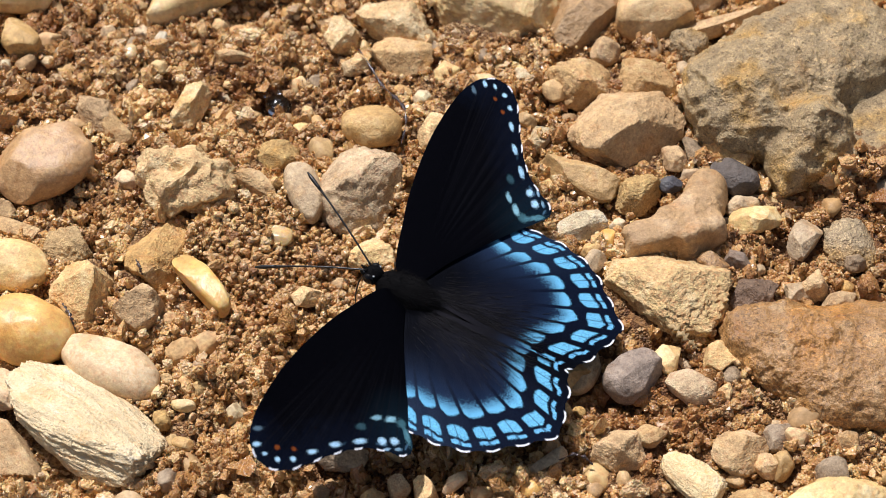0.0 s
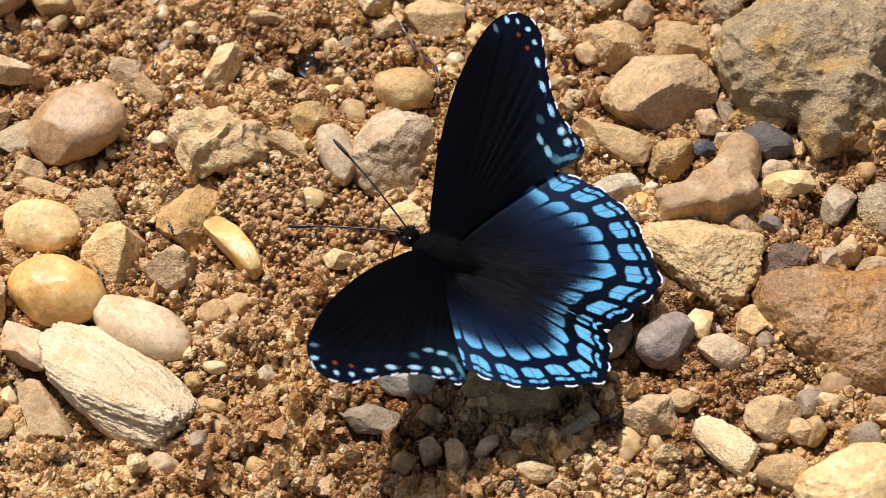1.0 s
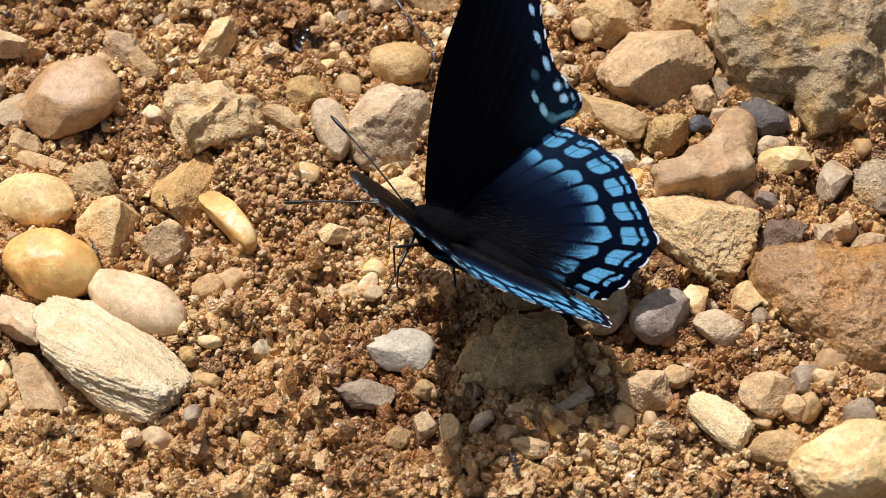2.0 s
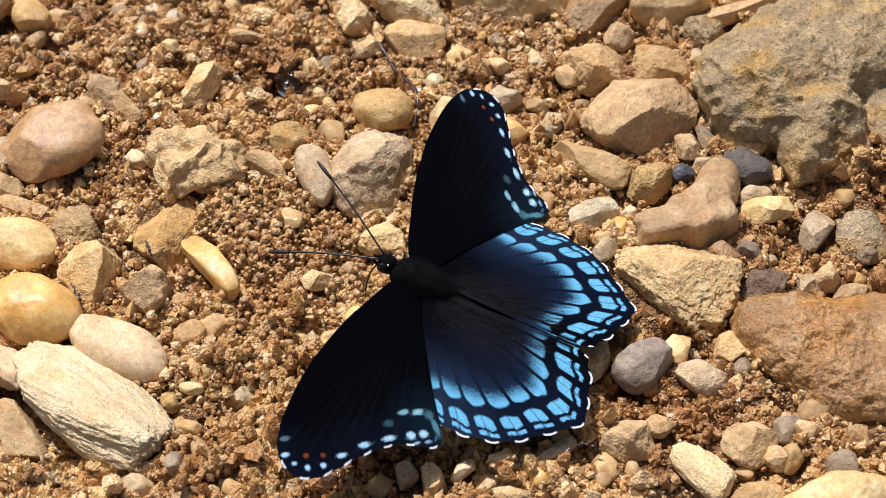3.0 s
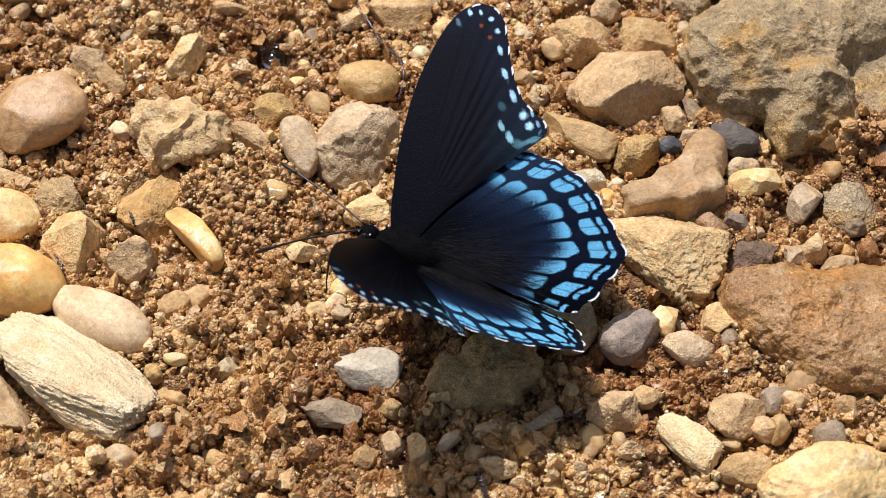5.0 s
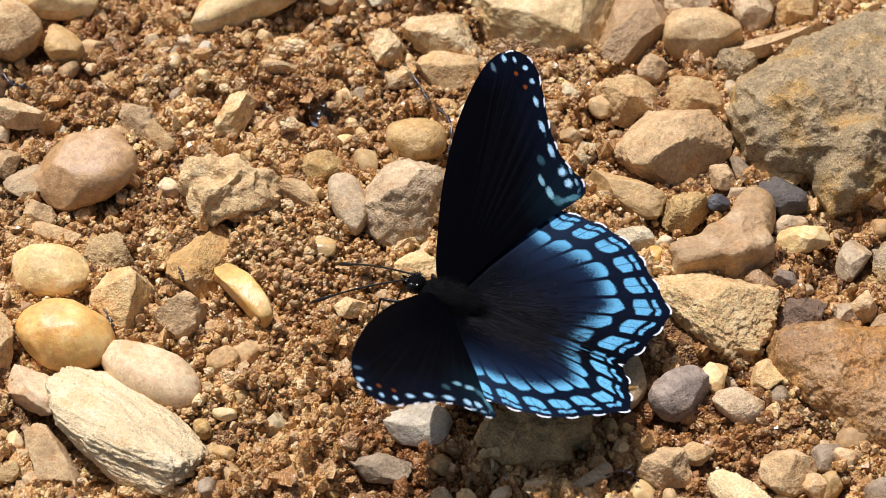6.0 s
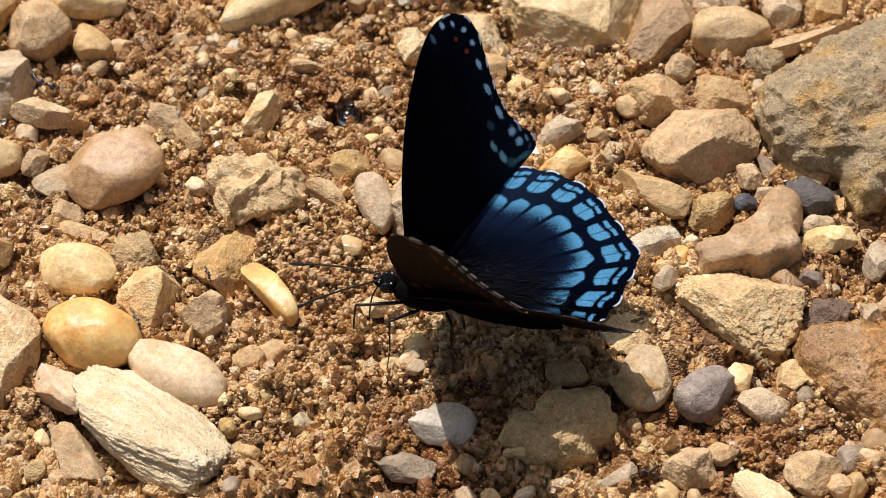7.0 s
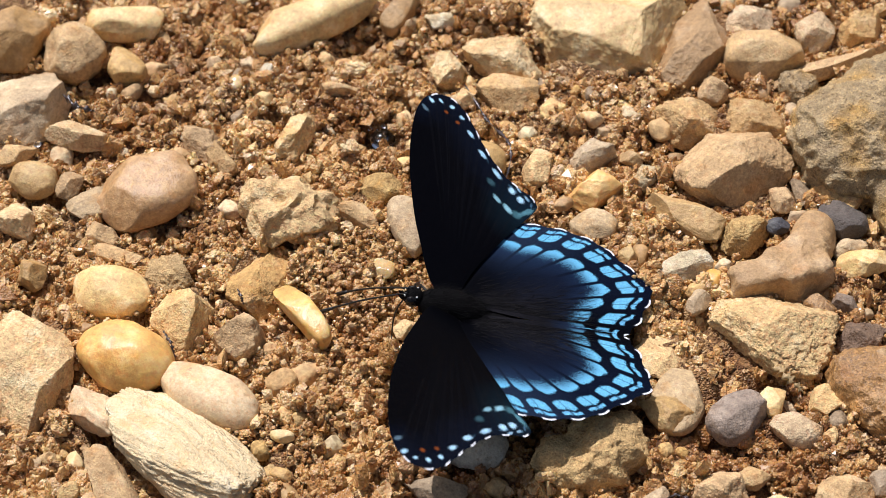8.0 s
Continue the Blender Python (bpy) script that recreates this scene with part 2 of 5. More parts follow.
    t.links.new(bump.outputs[0], b.inputs["Normal"])
    return m


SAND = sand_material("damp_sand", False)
CRUMB = sand_material("sand_crumbs", True)
SOAKED = sand_material("soaked_sand_crumbs", True, 1.0, 0.09)


# ---- mesh helpers ----
def fast_mesh(name, verts, tris, smooth=True):
    me = bpy.data.meshes.new(name)
    verts, tris = np.asarray(verts, np.float32), np.asarray(tris, np.int32)
    me.vertices.add(len(verts))
    me.vertices.foreach_set("co", verts.ravel())
    n = tris.shape[1]
    me.loops.add(tris.size)
    me.loops.foreach_set("vertex_index", tris.ravel())
    me.polygons.add(len(tris))
    me.polygons.foreach_set("loop_start", np.arange(0, tris.size, n, dtype=np.int32))
    me.polygons.foreach_set("use_smooth", np.full(len(tris), smooth))
    me.update(calc_edges=True)
    return me


def ico(level):
    bm = bmesh.new()
    bmesh.ops.create_icosphere(bm, subdivisions=level, radius=1)
    v = np.array([p.co[:] for p in bm.verts])
    f = np.array([[p.index for p in g.verts] for g in bm.faces])
    bm.free()
    return v, f


ICO = {n: ico(n) for n in (1, 2, 3, 4, 5, 6, 7)}


def value_noise(x, y, size, seed):
    """Smooth noise from -1 to 1 over the ground, with lumps of the given size in metres."""
    lattice = np.random.default_rng(seed).uniform(-1, 1, (128, 128))
    u, v = x / size + 311.7, y / size + 173.3
    i, j = np.floor(u).astype(int), np.floor(v).astype(int)
    a, b = u - i, v - j
    a, b = a * a * (3 - 2 * a), b * b * (3 - 2 * b)
    g = lambda p, r: lattice[p % 128, r % 128]
    return (g(i, j) * (1 - a) + g(i + 1, j) * a) * (1 - b) + (g(i, j + 1) * (1 - a) + g(i + 1, j + 1) * a) * b


def hollow(x, y, cx, cy, r, deep):
    return -deep * np.exp(-((x - cx) ** 2 + (y - cy) ** 2) / (r * r))


def ground_height(x, y):
    near = np.clip(1.6 - np.hypot(x, y - 0.01) / 0.16, 0, 1)
    h = 1.1 * value_noise(x, y, 0.028, 1) + 0.9 * value_noise(x, y, 0.011, 2) + 1.3 * value_noise(x, y, 0.0045, 3) + 0.95 * value_noise(x, y, 0.0022, 4)
    # pits between the lumps
    h = h - 4.2 * np.clip(value_noise(x, y, 0.0065, 5) + 0.45 * value_noise(x, y, 0.0031, 6) - 0.12, 0, 1)
    h = h + hollow(x * 1000, y * 1000, -29.4, 43, 4.6, 5.0) + hollow(x * 1000, y * 1000, -80, 46, 10, 2.0) + hollow(x * 1000, y * 1000, 20, -19, 16, 1.4) + hollow(x * 1000, y * 1000, 60, 14, 7, 2.2) + hollow(x * 1000, y * 1000, 51, 24, 5, 2.0)
    # the bank at the foot of the grey rock
    h = h + hollow(x * 1000, y * 1000, 87, 17, 12, -6.5)
    return (h * near - 1.5) * MM


def off_hole(x, y):
    return np.hypot(x + 29.4, (y - 43) * 0.9) > 3.6


def thing(name, data, label, category, group="", kind=""):
    return tagged(new(name, data), label, category, group, kind)


def part(name, data, material, parent, label=""):
    ob = new(name, data)
    if material:
        ob.data.materials.append(material)
    ob.parent = parent
    if label:
        ob["label"] = label
    return ob


# ---- ground ----
def axis(lo, hi, step):
    core = np.arange(lo, hi + step / 2, step)
    out = 0.003 * 1.35 ** np.arange(1, 34)
    return np.concatenate([lo - out.cumsum()[::-1], core, hi + out.cumsum()])


gx, gy = axis(-0.13, 0.13, 0.0008), axis(-0.09, 0.125, 0.0008)
X, Y = np.meshgrid(gx, gy)
Z = ground_height(X, Y)
k = np.arange(X.size).reshape(X.shape)
quads = np.stack([k[:-1, :-1], k[:-1, 1:], k[1:, 1:], k[1:, :-1]], -1).reshape(-1, 4)
ground = thing("ground", fast_mesh("ground", np.stack([X, Y, Z], -1).reshape(-1, 3), quads), "coarse damp brown sand with loose gravel", "ground", kind="structure")
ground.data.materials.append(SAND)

# ---- stones ----
PLACED = []


def stone_mesh(a, b, c, block, style, seed, level):
    """A stone: a rounded block with worn flat faces, lumps and fine pits."""
    r = np.random.default_rng(1000 + seed)
    d, f = ICO[level]
    n = block
    rad = 1.0 / (np.abs(d) ** n).sum(1) ** (1 / n)
    v = d * rad[:, None] * 2 ** (0.8 * (1 / n - 0.5))
    cuts = {"round": 3, "boulder": 4, "smooth": 5, "plain": 11, "rough": 12, "layer": 6, "crystal": 3}[style]
    hard = {"round": 0.5, "boulder": 0.6, "smooth": 0.86, "plain": 0.98, "rough": 0.95, "layer": 0.85, "crystal": 0.6}[style]
    for i in range(cuts):
        w = r.normal(size=3) * (1, 1, 0.7)
        w /= np.linalg.norm(w)
        if w[2] < -0.2:
            w[2] *= -1
        lim = r.uniform(0.54, 0.86) if style not in ("smooth", "round", "boulder", "crystal") else r.uniform(0.66, 0.95)
        over = np.maximum(v @ w - lim, 0)
        v = v - np.outer(over * hard, w)
    if style in ("smooth", "plain", "rough"):
        v = v * (0.94 / np.abs(v).max(0) * (1, 1, 0.96))
    if style == "crystal":
        w = np.array((0.80, -0.05, 0.60))
        v = v - np.outer(np.maximum(v @ w - 0.52, 0), w)
    amp = {"round": (0.05, 0.015, 0.005), "boulder": (0.13, 0.05, 0.022), "smooth": (0.06, 0.02, 0.007), "plain": (0.07, 0.04, 0.022), "rough": (0.10, 0.065, 0.045), "layer": (0.07, 0.06, 0.04), "crystal": (0.05, 0.02, 0.006)}[style]
    size = np.array((a, b, c))
    big = max(a, b)
    o = r.uniform(-50, 50, 3)
    p = v * size / big
    if style == "layer":
        p = p * (0.35, 1, 3.2)
    out = np.empty(len(v))
    for i, q in enumerate(p):
        s = amp[0] * noise.noise(q * 1.9 + o) + amp[1] * noise.noise(q * 5.3 + o) + amp[2] * noise.noise(q * 14 + o)
        if level >= 4:
            s += amp[2] * 0.7 * noise.noise(q * 31 + o)
        if level >= 6:
            s += amp[2] * 0.5 * noise.noise(q * 67 + o)
        out[i] = s
    v = v * (1 + out * 1.2)[:, None]
    v = v * size
    return fast_mesh("stone", v * MM, f)


def stone(name, x, y, z, a, b, c, yaw, tone, block, style, seed):
    level = 6 if max(a, b) > 11 else 5 if max(a, b) > 4.5 else 4
    me = stone_mesh(a, b, c, block, style, seed, level)
    me.materials.append(ROCKS[tone])
    r = random.Random(seed)
    ob = thing(name, me, LABELS[tone], name, "stones in the gravel")
    ob.matrix_world = pose(x * MM, y * MM, (z - 0.8) * MM, r.uniform(-5, 5), r.uniform(-5, 5), yaw)
    PLACED.append((x, y, a, b, math.radians(yaw)))
    return ob


stone("stone", -74.2, 23.3, 2.0, 8.5, 10.7, 4.7, -65, "pink", 2.8, "smooth", 413)
stone("rock", -60.9, -38.3, 1.7, 17.2, 9.3, 4.1, 326, "layered", 3.2, "layer", 372)
stone("stone", -72.9, -17.8, 2.1, 9.8, 7.5, 5.5, 142, "yellow", 2.2, "round", 2)
stone("stone", -77.6, -2.5, 1.5, 7.9, 5.6, 3.9, 167, "paleyellow", 2.3, "round", 3)
stone("stone", -57.1, -26.1, 0.9, 10.4, 5.6, 4.0, 152, "pinkcream", 2.2, "round", 4)
stone("stone", -63.3, -7.8, 1.6, 8.3, 5.6, 4.6, 253, "cream", 3, "plain", 322)
stone("stone", -52.6, -12.4, 1.3, 5.1, 4.6, 4.3, -142, "tan", 2.8, "plain", 328)
stone("stone", -41.1, -7.5, 1.6, 9.6, 2.7, 2.8, 128, "amber", 4.5, "crystal", 7)
stone("stone", -51.3, 0.9, -0.6, 9.6, 6.6, 3.4, 75, "orange", 2.6, "rough", 8)
stone("stone", -67.3, 2.7, 1.0, 5.1, 4.3, 3.0, 169, "olive", 3, "rough", 10)
stone("stone", -77.8, 7.2, 1.0, 5.9, 2.4, 1.7, 153, "tan", 2.6, "plain", 11)
stone("pebble", -27.1, 4.6, 0.5, 2.6, 2.3, 1.0, 90, "quartz", 3, "smooth", 12)
stone("stone", -10.3, 31.7, 1.4, 6.2, 5.1, 3.6, 164, "roundtan", 2.1, "round", 13)
stone("stone", -12.9, 14.6, 2.6, 8.1, 10.5, 6.4, -15, "pinkgrey", 3.4, "rough", 319)
stone("stone", -22.7, 14.7, 1.2, 7.7, 3.6, 2.9, 110, "greytan", 2.4, "round", 15)
stone("stone", -9.6, -0.9, 0.9, 4.8, 3.8, 2.6, 0, "cream", 2.8, "rough", 16)
stone("stone", -21.8, -10.3, 0.8, 3.4, 2.4, 1.7, 0, "cream", 2.6, "plain", 17)
# stands for the grey rock's ochre underside; duller tone carries its shade
stone("stone", 58.8, 24.2, 0.6, 5.8, 3.6, 2.6, 148, "orange", 2.6, "smooth", 18)
stone("rock", 61.5, 58.6, 1.3, 14.6, 3.0, 2.1, -158, "tan", 2.6, "plain", 19)
stone("stone", 53.9, 52.4, 1.3, 4.6, 4.2, 3.2, 90, "greyrock", 2.8, "rough", 20)
stone("stone", 84.6, 59.6, 3.9, 4.6, 2.0, 1.4, -166, "quartz", 2.6, "plain", 21)
stone("stone", 80.2, 0.9, 0.4, 7.2, 5.7, 2.8, 90, "greyrock", 2.6, "rough", 22)
stone("pebble", 73.5, -45.2, 0.8, 3.0, 2.5, 1.8, 159, "tan", 2.8, "plain", 23)
stone("stone", 43.7, -11.1, 2.1, 9.4, 12.2, 5.1, 65, "cream", 3.6, "rough", 403)
stone("stone", 39.2, 29.3, 2.3, 13.1, 9.7, 5.5, 227, "tan", 3.6, "plain", 535)
stone("stone", 44.6, 42.8, 1.4, 6.9, 5.3, 4.2, 539, "tan", 2.8, "plain", 639)
stone("stone", 31.9, 43.0, 1.1, 6.8, 6.4, 4.2, 125, "orange", 2.6, "rough", 602)
stone("stone", 29.5, 17.6, 1.5, 3.5, 8.9, 3.1, 236, "roundtan", 4.2, "plain", 562)
stone("stone", 40.9, 12.7, 1.3, 6.2, 3.9, 3.0, 233, "olive", 3, "rough", 416)
stone("pebble", 47.1, 15.1, 0.9, 2.5, 2.0, 1.4, 0, "dark", 2.4, "smooth", 31)
stone("stone", 62.3, 5.7, 1.4, 3.1, 5.3, 2.1, -259, "paleyellow", 3.2, "plain", 391)
stone("stone", 60.0, 9.9, 1.0, 3.7, 2.7, 1.9, -166, "greytan", 2.8, "rough", 33)
stone("pebble", 55.2, 3.8, 0.9, 3.4, 1.7, 1.4, 90, "greytan", 2.4, "smooth", 34)
stone("stone", 59.5, 16.5, 0.9, 5.4, 3.8, 2.8, 141, "slate", 2.6, "smooth", 35)
stone("stone", 52.2, 24.4, 0.8, 4.6, 2.1, 1.7, 108, "grey", 2.6, "plain", 36)
stone("pebble", 48.5, 22.1, 1.1, 3.3, 2.6, 2.1, 90, "tan", 2.6, "rough", 37)
stone("pebble", 22.6, 27.4, 1.1, 2.9, 2.7, 2.0, 90, "white", 2.8, "rough", 38)
stone("stone", 28.3, 4.5, 1.2, 3.5, 6.7, 2.2, -252, "white", 2.8, "plain", 374)
stone("pebble", 34.4, 1.8, 0.9, 2.2, 1.8, 1.5, 90, "yellow", 2.6, "round", 40)
stone("stone", 37.0, -30.8, 1.5, 4.4, 6.4, 3.9, -52, "purple", 2.9, "smooth", 359)
stone("stone", 43.5, -26.6, 1.1, 2.8, 3.7, 1.9, 4, "paleyellow", 3, "plain", 434)
stone("stone", 52.4, -26.7, 1.2, 3.4, 4.2, 3.0, 184, "cream", 2.4, "plain", 461)
stone("stone", 46.9, -33.3, 1.2, 4.9, 4.0, 2.9, 158, "pinkgrey", 2.6, "smooth", 477)
stone("pebble", 54.5, -31.1, 0.9, 2.1, 1.9, 1.5, 90, "grey", 2.2, "round", 45)
stone("pebble", 52.8, -34.6, 0.9, 2.1, 1.7, 1.4, 82, "cream", 2.8, "plain", 46)
stone("stone", 60.3, -11.9, 0.9, 5.0, 4.0, 2.8, 0, "darkbrown", 2.6, "rough", 47)
stone("pebble", 58.2, -4.0, 1.0, 3.0, 2.5, 1.9, 133, "purple", 2.8, "plain", 48)
stone("pebble", 53.5, -4.8, 1.0, 3.2, 2.6, 1.9, 143, "brown", 3, "plain", 49)
stone("stone", 71.3, 0.8, 1.2, 5.5, 3.2, 2.6, 70, "greytan", 2.6, "plain", 50)
stone("pebble", 68.3, -11.7, 1.0, 2.7, 2.6, 1.8, 0, "greytan", 2.6, "rough", 51)
stone("pebble", 72.1, -10.8, 1.1, 3.4, 3.0, 2.4, 90, "tan", 2.6, "plain", 52)
stone("stone", 76.1, -14.6, 1.1, 4.2, 3.0, 2.2, -155, "tan", 2.6, "plain", 53)
stone("pebble", 79.9, -5.0, 1.0, 2.4, 2.1, 1.7, 90, "grey", 2.6, "plain", 54)
stone("stone", 32.9, -46.8, 1.4, 5.5, 4.6, 3.1, 10, "tan", 2.8, "rough", 450)
stone("stone", 39.1, -43.9, 1.0, 3.1, 2.4, 1.7, 162, "tan", 2.8, "plain", 56)
stone("stone", 46.3, -52.9, 1.0, 8.0, 4.1, 1.5, 311, "layered", 3, "layer", 481)
stone("stone", 54.3, -47.3, 1.4, 4.9, 4.8, 3.7, 229, "tan", 2.8, "plain", 496)
stone("stone", 61.2, -44.1, 0.9, 3.2, 3.2, 2.2, 0, "grey", 2.8, "plain", 59)
stone("pebble", 61.2, -50.5, 1.1, 3.4, 2.4, 2.2, 82, "roundtan", 2.5, "plain", 464)
stone("stone", 69.9, -52.5, 0.9, 3.2, 3.3, 3.0, 107, "grey", 2.6, "smooth", 445)
stone("stone", 54.6, -58.7, 1.2, 3.6, 5.0, 2.7, 76, "tan", 2.6, "smooth", 458)
stone("rock", 68.8, -62.0, 1.8, 13.5, 7.6, 5.4, -163, "paleyellow", 2.6, "boulder", 63)
stone("stone", -9.5, -37.2, 0.9, 4.8, 6.5, 2.4, 77, "flatgrey", 2.6, "smooth", 366)
stone("stone", 24.9, -29.6, 1.0, 5.6, 4.1, 2.9, 163, "roundtan", 2.4, "plain", 66)
stone("stone", -15.8, -46.4, 1.1, 6.1, 3.3, 2.0, 172, "grey", 3, "plain", 492)
stone("stone", 12.6, -25.9, 0.8, 4.2, 2.7, 1.9, -0, "olive", 2.6, "smooth", 68)
stone("stone", 20.9, -48.8, 1.0, 1.9, 4.3, 1.7, -53, "greytan", 2.8, "plain", 509)
stone("pebble", 17.8, -54.1, 0.9, 1.9, 1.9, 1.3, -0, "yellow", 2.1, "round", 70)
stone("stone", 12.9, -57.7, 1.0, 3.7, 2.5, 1.7, 153, "cream", 2.6, "rough", 483)
stone("stone", 4.7, -52.3, 0.9, 3.2, 1.7, 1.5, 226, "pinkcream", 2.8, "plain", 484)
stone("stone", -0.5, -55.1, 1.1, 3.8, 2.5, 2.8, 271, "cream", 2.6, "rough", 427)
stone("pebble", -5.2, -53.9, 1.0, 3.1, 2.3, 1.8, 261, "tan", 2.6, "plain", 506)
stone("pebble", -9.7, -55.5, 1.0, 2.3, 2.6, 1.9, 158, "tan", 2.6, "rough", 437)
stone("pebble", -5.4, -45.7, 0.9, 2.4, 2.3, 1.6, -0, "roundtan", 2.6, "plain", 76)
stone("pebble", 59.0, -50.6, 1.0, 2.9, 2.6, 1.8, -0, "tan", 2.6, "plain", 77)
stone("stone", 26.7, -26.2, -0.2, 5.3, 8.0, 2.4, 159, "greytan", 3, "smooth", 516)
stone("stone", 24.0, -16.0, 0.1, 5.1, 5.1, 1.4, 112, "cream", 2.8, "plain", 517)
stone("stone", -89.3, -20.1, 1.7, 7.7, 14.6, 5.0, 5, "cream", 3, "plain", 477)
stone("stone", -77.6, -29.3, 1.0, 4.4, 7.0, 3.2, 25, "pinkcream", 2.6, "plain", 473)
stone("stone", -72.7, -44.7, 1.2, 8.3, 3.8, 2.2, 300, "tan", 3, "plain", 454)
stone("pebble", -79.8, -47.3, 0.9, 2.3, 2.3, 1.6, 3, "cream", 2.6, "plain", 83)
stone("stone", -93.5, 2.7, 1.2, 4.5, 3.2, 2.6, 93, "roundtan", 2.6, "plain", 84)
stone("stone", -93.2, 61.2, 2.2, 6.6, 6.6, 6.0, 320, "tan", 2.6, "smooth", 432)
stone("stone", -83.2, 70.2, 2.4, 4.6, 8.8, 3.7, -267, "paleyellow", 2.6, "smooth", 478)
stone("stone", -106.9, 66.2, 2.4, 9.0, 7.5, 5.7, 67, "orangebrown", 2.6, "smooth", 87)
stone("stone", -82.3, 58.4, 1.2, 5.5, 3.9, 2.7, 124, "roundtan", 2.8, "smooth", 467)
stone("stone", -100.5, 47.0, 1.2, 8.8, 9.7, 5.3, 25, "greytan", 2.6, "plain", 465)
stone("stone", -89.7, 38.8, 1.4, 7.0, 3.3, 2.7, 338, "cream", 2.8, "plain", 465)
stone("stone", -96.5, 26.6, 1.2, 4.9, 4.1, 2.9, 160, "roundtan", 2.4, "round", 91)
stone("pebble", -89.5, 25.7, 1.1, 3.8, 2.6, 2.1, 77, "tan", 2.6, "plain", 92)
stone("stone", -85.0, 20.6, 0.6, 5.2, 3.9, 1.6, -136, "greytan", 2.4, "plain", 93)
stone("stone", -101.1, 34.3, 0.8, 4.5, 2.6, 1.8, -154, "tan", 2.6, "plain", 94)
stone("stone", -98.4, 15.9, 1.2, 5.3, 3.8, 2.8, 135, "cream", 2.6, "plain", 95)
stone("stone", -44.7, 72.6, 1.9, 15.4, 5.8, 4.5, -148, "paleyellow", 3, "smooth", 528)
stone("stone", -26.8, 75.3, 1.3, 3.1, 7.1, 3.5, -25, "orangebrown", 2.6, "smooth", 549)
stone("rock", 17.2, 68.5, 2.9, 12.6, 16.9, 6.6, 453, "paleyellow", 3.4, "plain", 626)
stone("stone", 34.3, 64.3, 2.0, 13.8, 6.7, 4.5, 67, "orangebrown", 3.2, "plain", 622)
stone("stone", 47.4, 60.4, 1.9, 5.8, 8.7, 5.0, -92, "roundtan", 2.8, "smooth", 553)
stone("stone", 58.9, 67.7, 1.4, 5.2, 4.7, 3.6, 93, "pinkgrey", 2.8, "plain", 101)
stone("stone", 45.7, 72.5, 1.3, 5.8, 4.5, 3.1, 3, "pinkgrey", 2.6, "plain", 102)
stone("pebble", 36.8, 51.8, 1.2, 3.9, 3.3, 2.7, 93, "tan", 2.6, "plain", 103)
stone("stone", 67.7, 69.9, 1.3, 5.8, 4.6, 3.3, -138, "orange", 2.6, "plain", 104)
stone("stone", -5.2, 60.6, 1.7, 5.5, 9.2, 4.3, 249, "cream", 2.8, "rough", 530)
stone("stone", -4.2, 51.4, 1.0, 5.4, 6.7, 3.5, 98, "tan", 2.8, "plain", 567)
stone("stone", -16.6, 58.2, 1.0, 4.9, 4.0, 3.3, 93, "cream", 2.6, "rough", 107)
stone("pebble", -18.6, 72.7, 1.0, 3.4, 2.5, 1.7, 3, "white", 2.6, "plain", 108)
stone("pebble", -12.8, 49.5, 1.0, 2.8, 2.3, 1.7, -136, "cream", 2.6, "plain", 109)
stone("stone", 1.8, 30.0, 1.2, 3.9, 4.3, 3.1, 28, "cream", 2.6, "plain", 589)
stone("stone", 12.1, 33.0, 1.3, 6.2, 3.6, 3.5, 43, "greytan", 2.8, "rough", 618)
stone("stone", 12.7, 24.4, 1.1, 3.7, 6.7, 3.1, -59, "yellow", 2.8, "plain", 601)
stone("stone", 12.3, 15.2, 1.2, 4.8, 3.8, 2.1, -8, "greytan", 2.4, "smooth", 536)
stone("stone", 36.0, 33.6, 0.8, 3.7, 2.5, 1.8, 151, "cream", 2.6, "plain", 114)
stone("pebble", 25.9, 40.7, 1.0, 2.8, 2.3, 1.8, 110, "roundtan", 2.5, "smooth", 115)
stone("stone", -46.6, 38.3, 1.3, 6.5, 3.4, 3.2, 250, "cream", 2.8, "rough", 550)
stone("stone", -28.6, 25.1, 0.9, 3.7, 4.4, 2.2, 81, "olive", 2.6, "plain", 582)
stone("stone", -33.3, 18.3, 1.0, 6.5, 2.8, 2.0, 151, "tan", 2.8, "rough", 118)
stone("stone", -38.8, 52.5, 0.9, 4.6, 1.4, 1.7, 355, "cream", 2.6, "plain", 522)
stone("pebble", -14.0, 48.5, 1.0, 2.6, 2.4, 1.7, 0, "cream", 2.6, "plain", 120)
stone("stone", -65.0, 37.7, 0.9, 5.7, 3.7, 2.7, 137, "tan", 2.6, "rough", 121)
stone("stone", -60.7, 33.2, 0.8, 5.8, 2.6, 2.0, 135, "tan", 2.6, "plain", 122)
stone("stone", -81.2, 12.8, 0.8, 3.8, 2.7, 1.9, 163, "tan", 2.6, "plain", 123)
stone("pebble", -43.2, -35.0, 0.9, 2.4, 1.5, 1.1, 165, "paleyellow", 2.4, "smooth", 124)
stone("pebble", -42.8, -43.3, 0.9, 2.3, 1.3, 1.0, 159, "roundtan", 2.4, "smooth", 125)
stone("pebble", 18.6, 8.0, 0.9, 2.2, 2.1, 1.6, 90, "roundtan", 2.6, "plain", 126)
stone("pebble", 20.2, 33.2, 0.9, 2.8, 1.9, 1.3, 164, "roundtan", 2.8, "plain", 127)
stone("pebble", 31.2, -3.7, 1.0, 3.4, 2.3, 1.7, -136, "greytan", 2.6, "plain", 128)
stone("pebble", -59.1, 53.8, 1.0, 2.3, 1.6, 1.3, 90, "quartz", 2.4, "round", 129)
stone("pebble", -53.1, 49.4, 1.0, 2.0, 1.7, 1.2, 159, "paleyellow", 2.4, "smooth", 130)
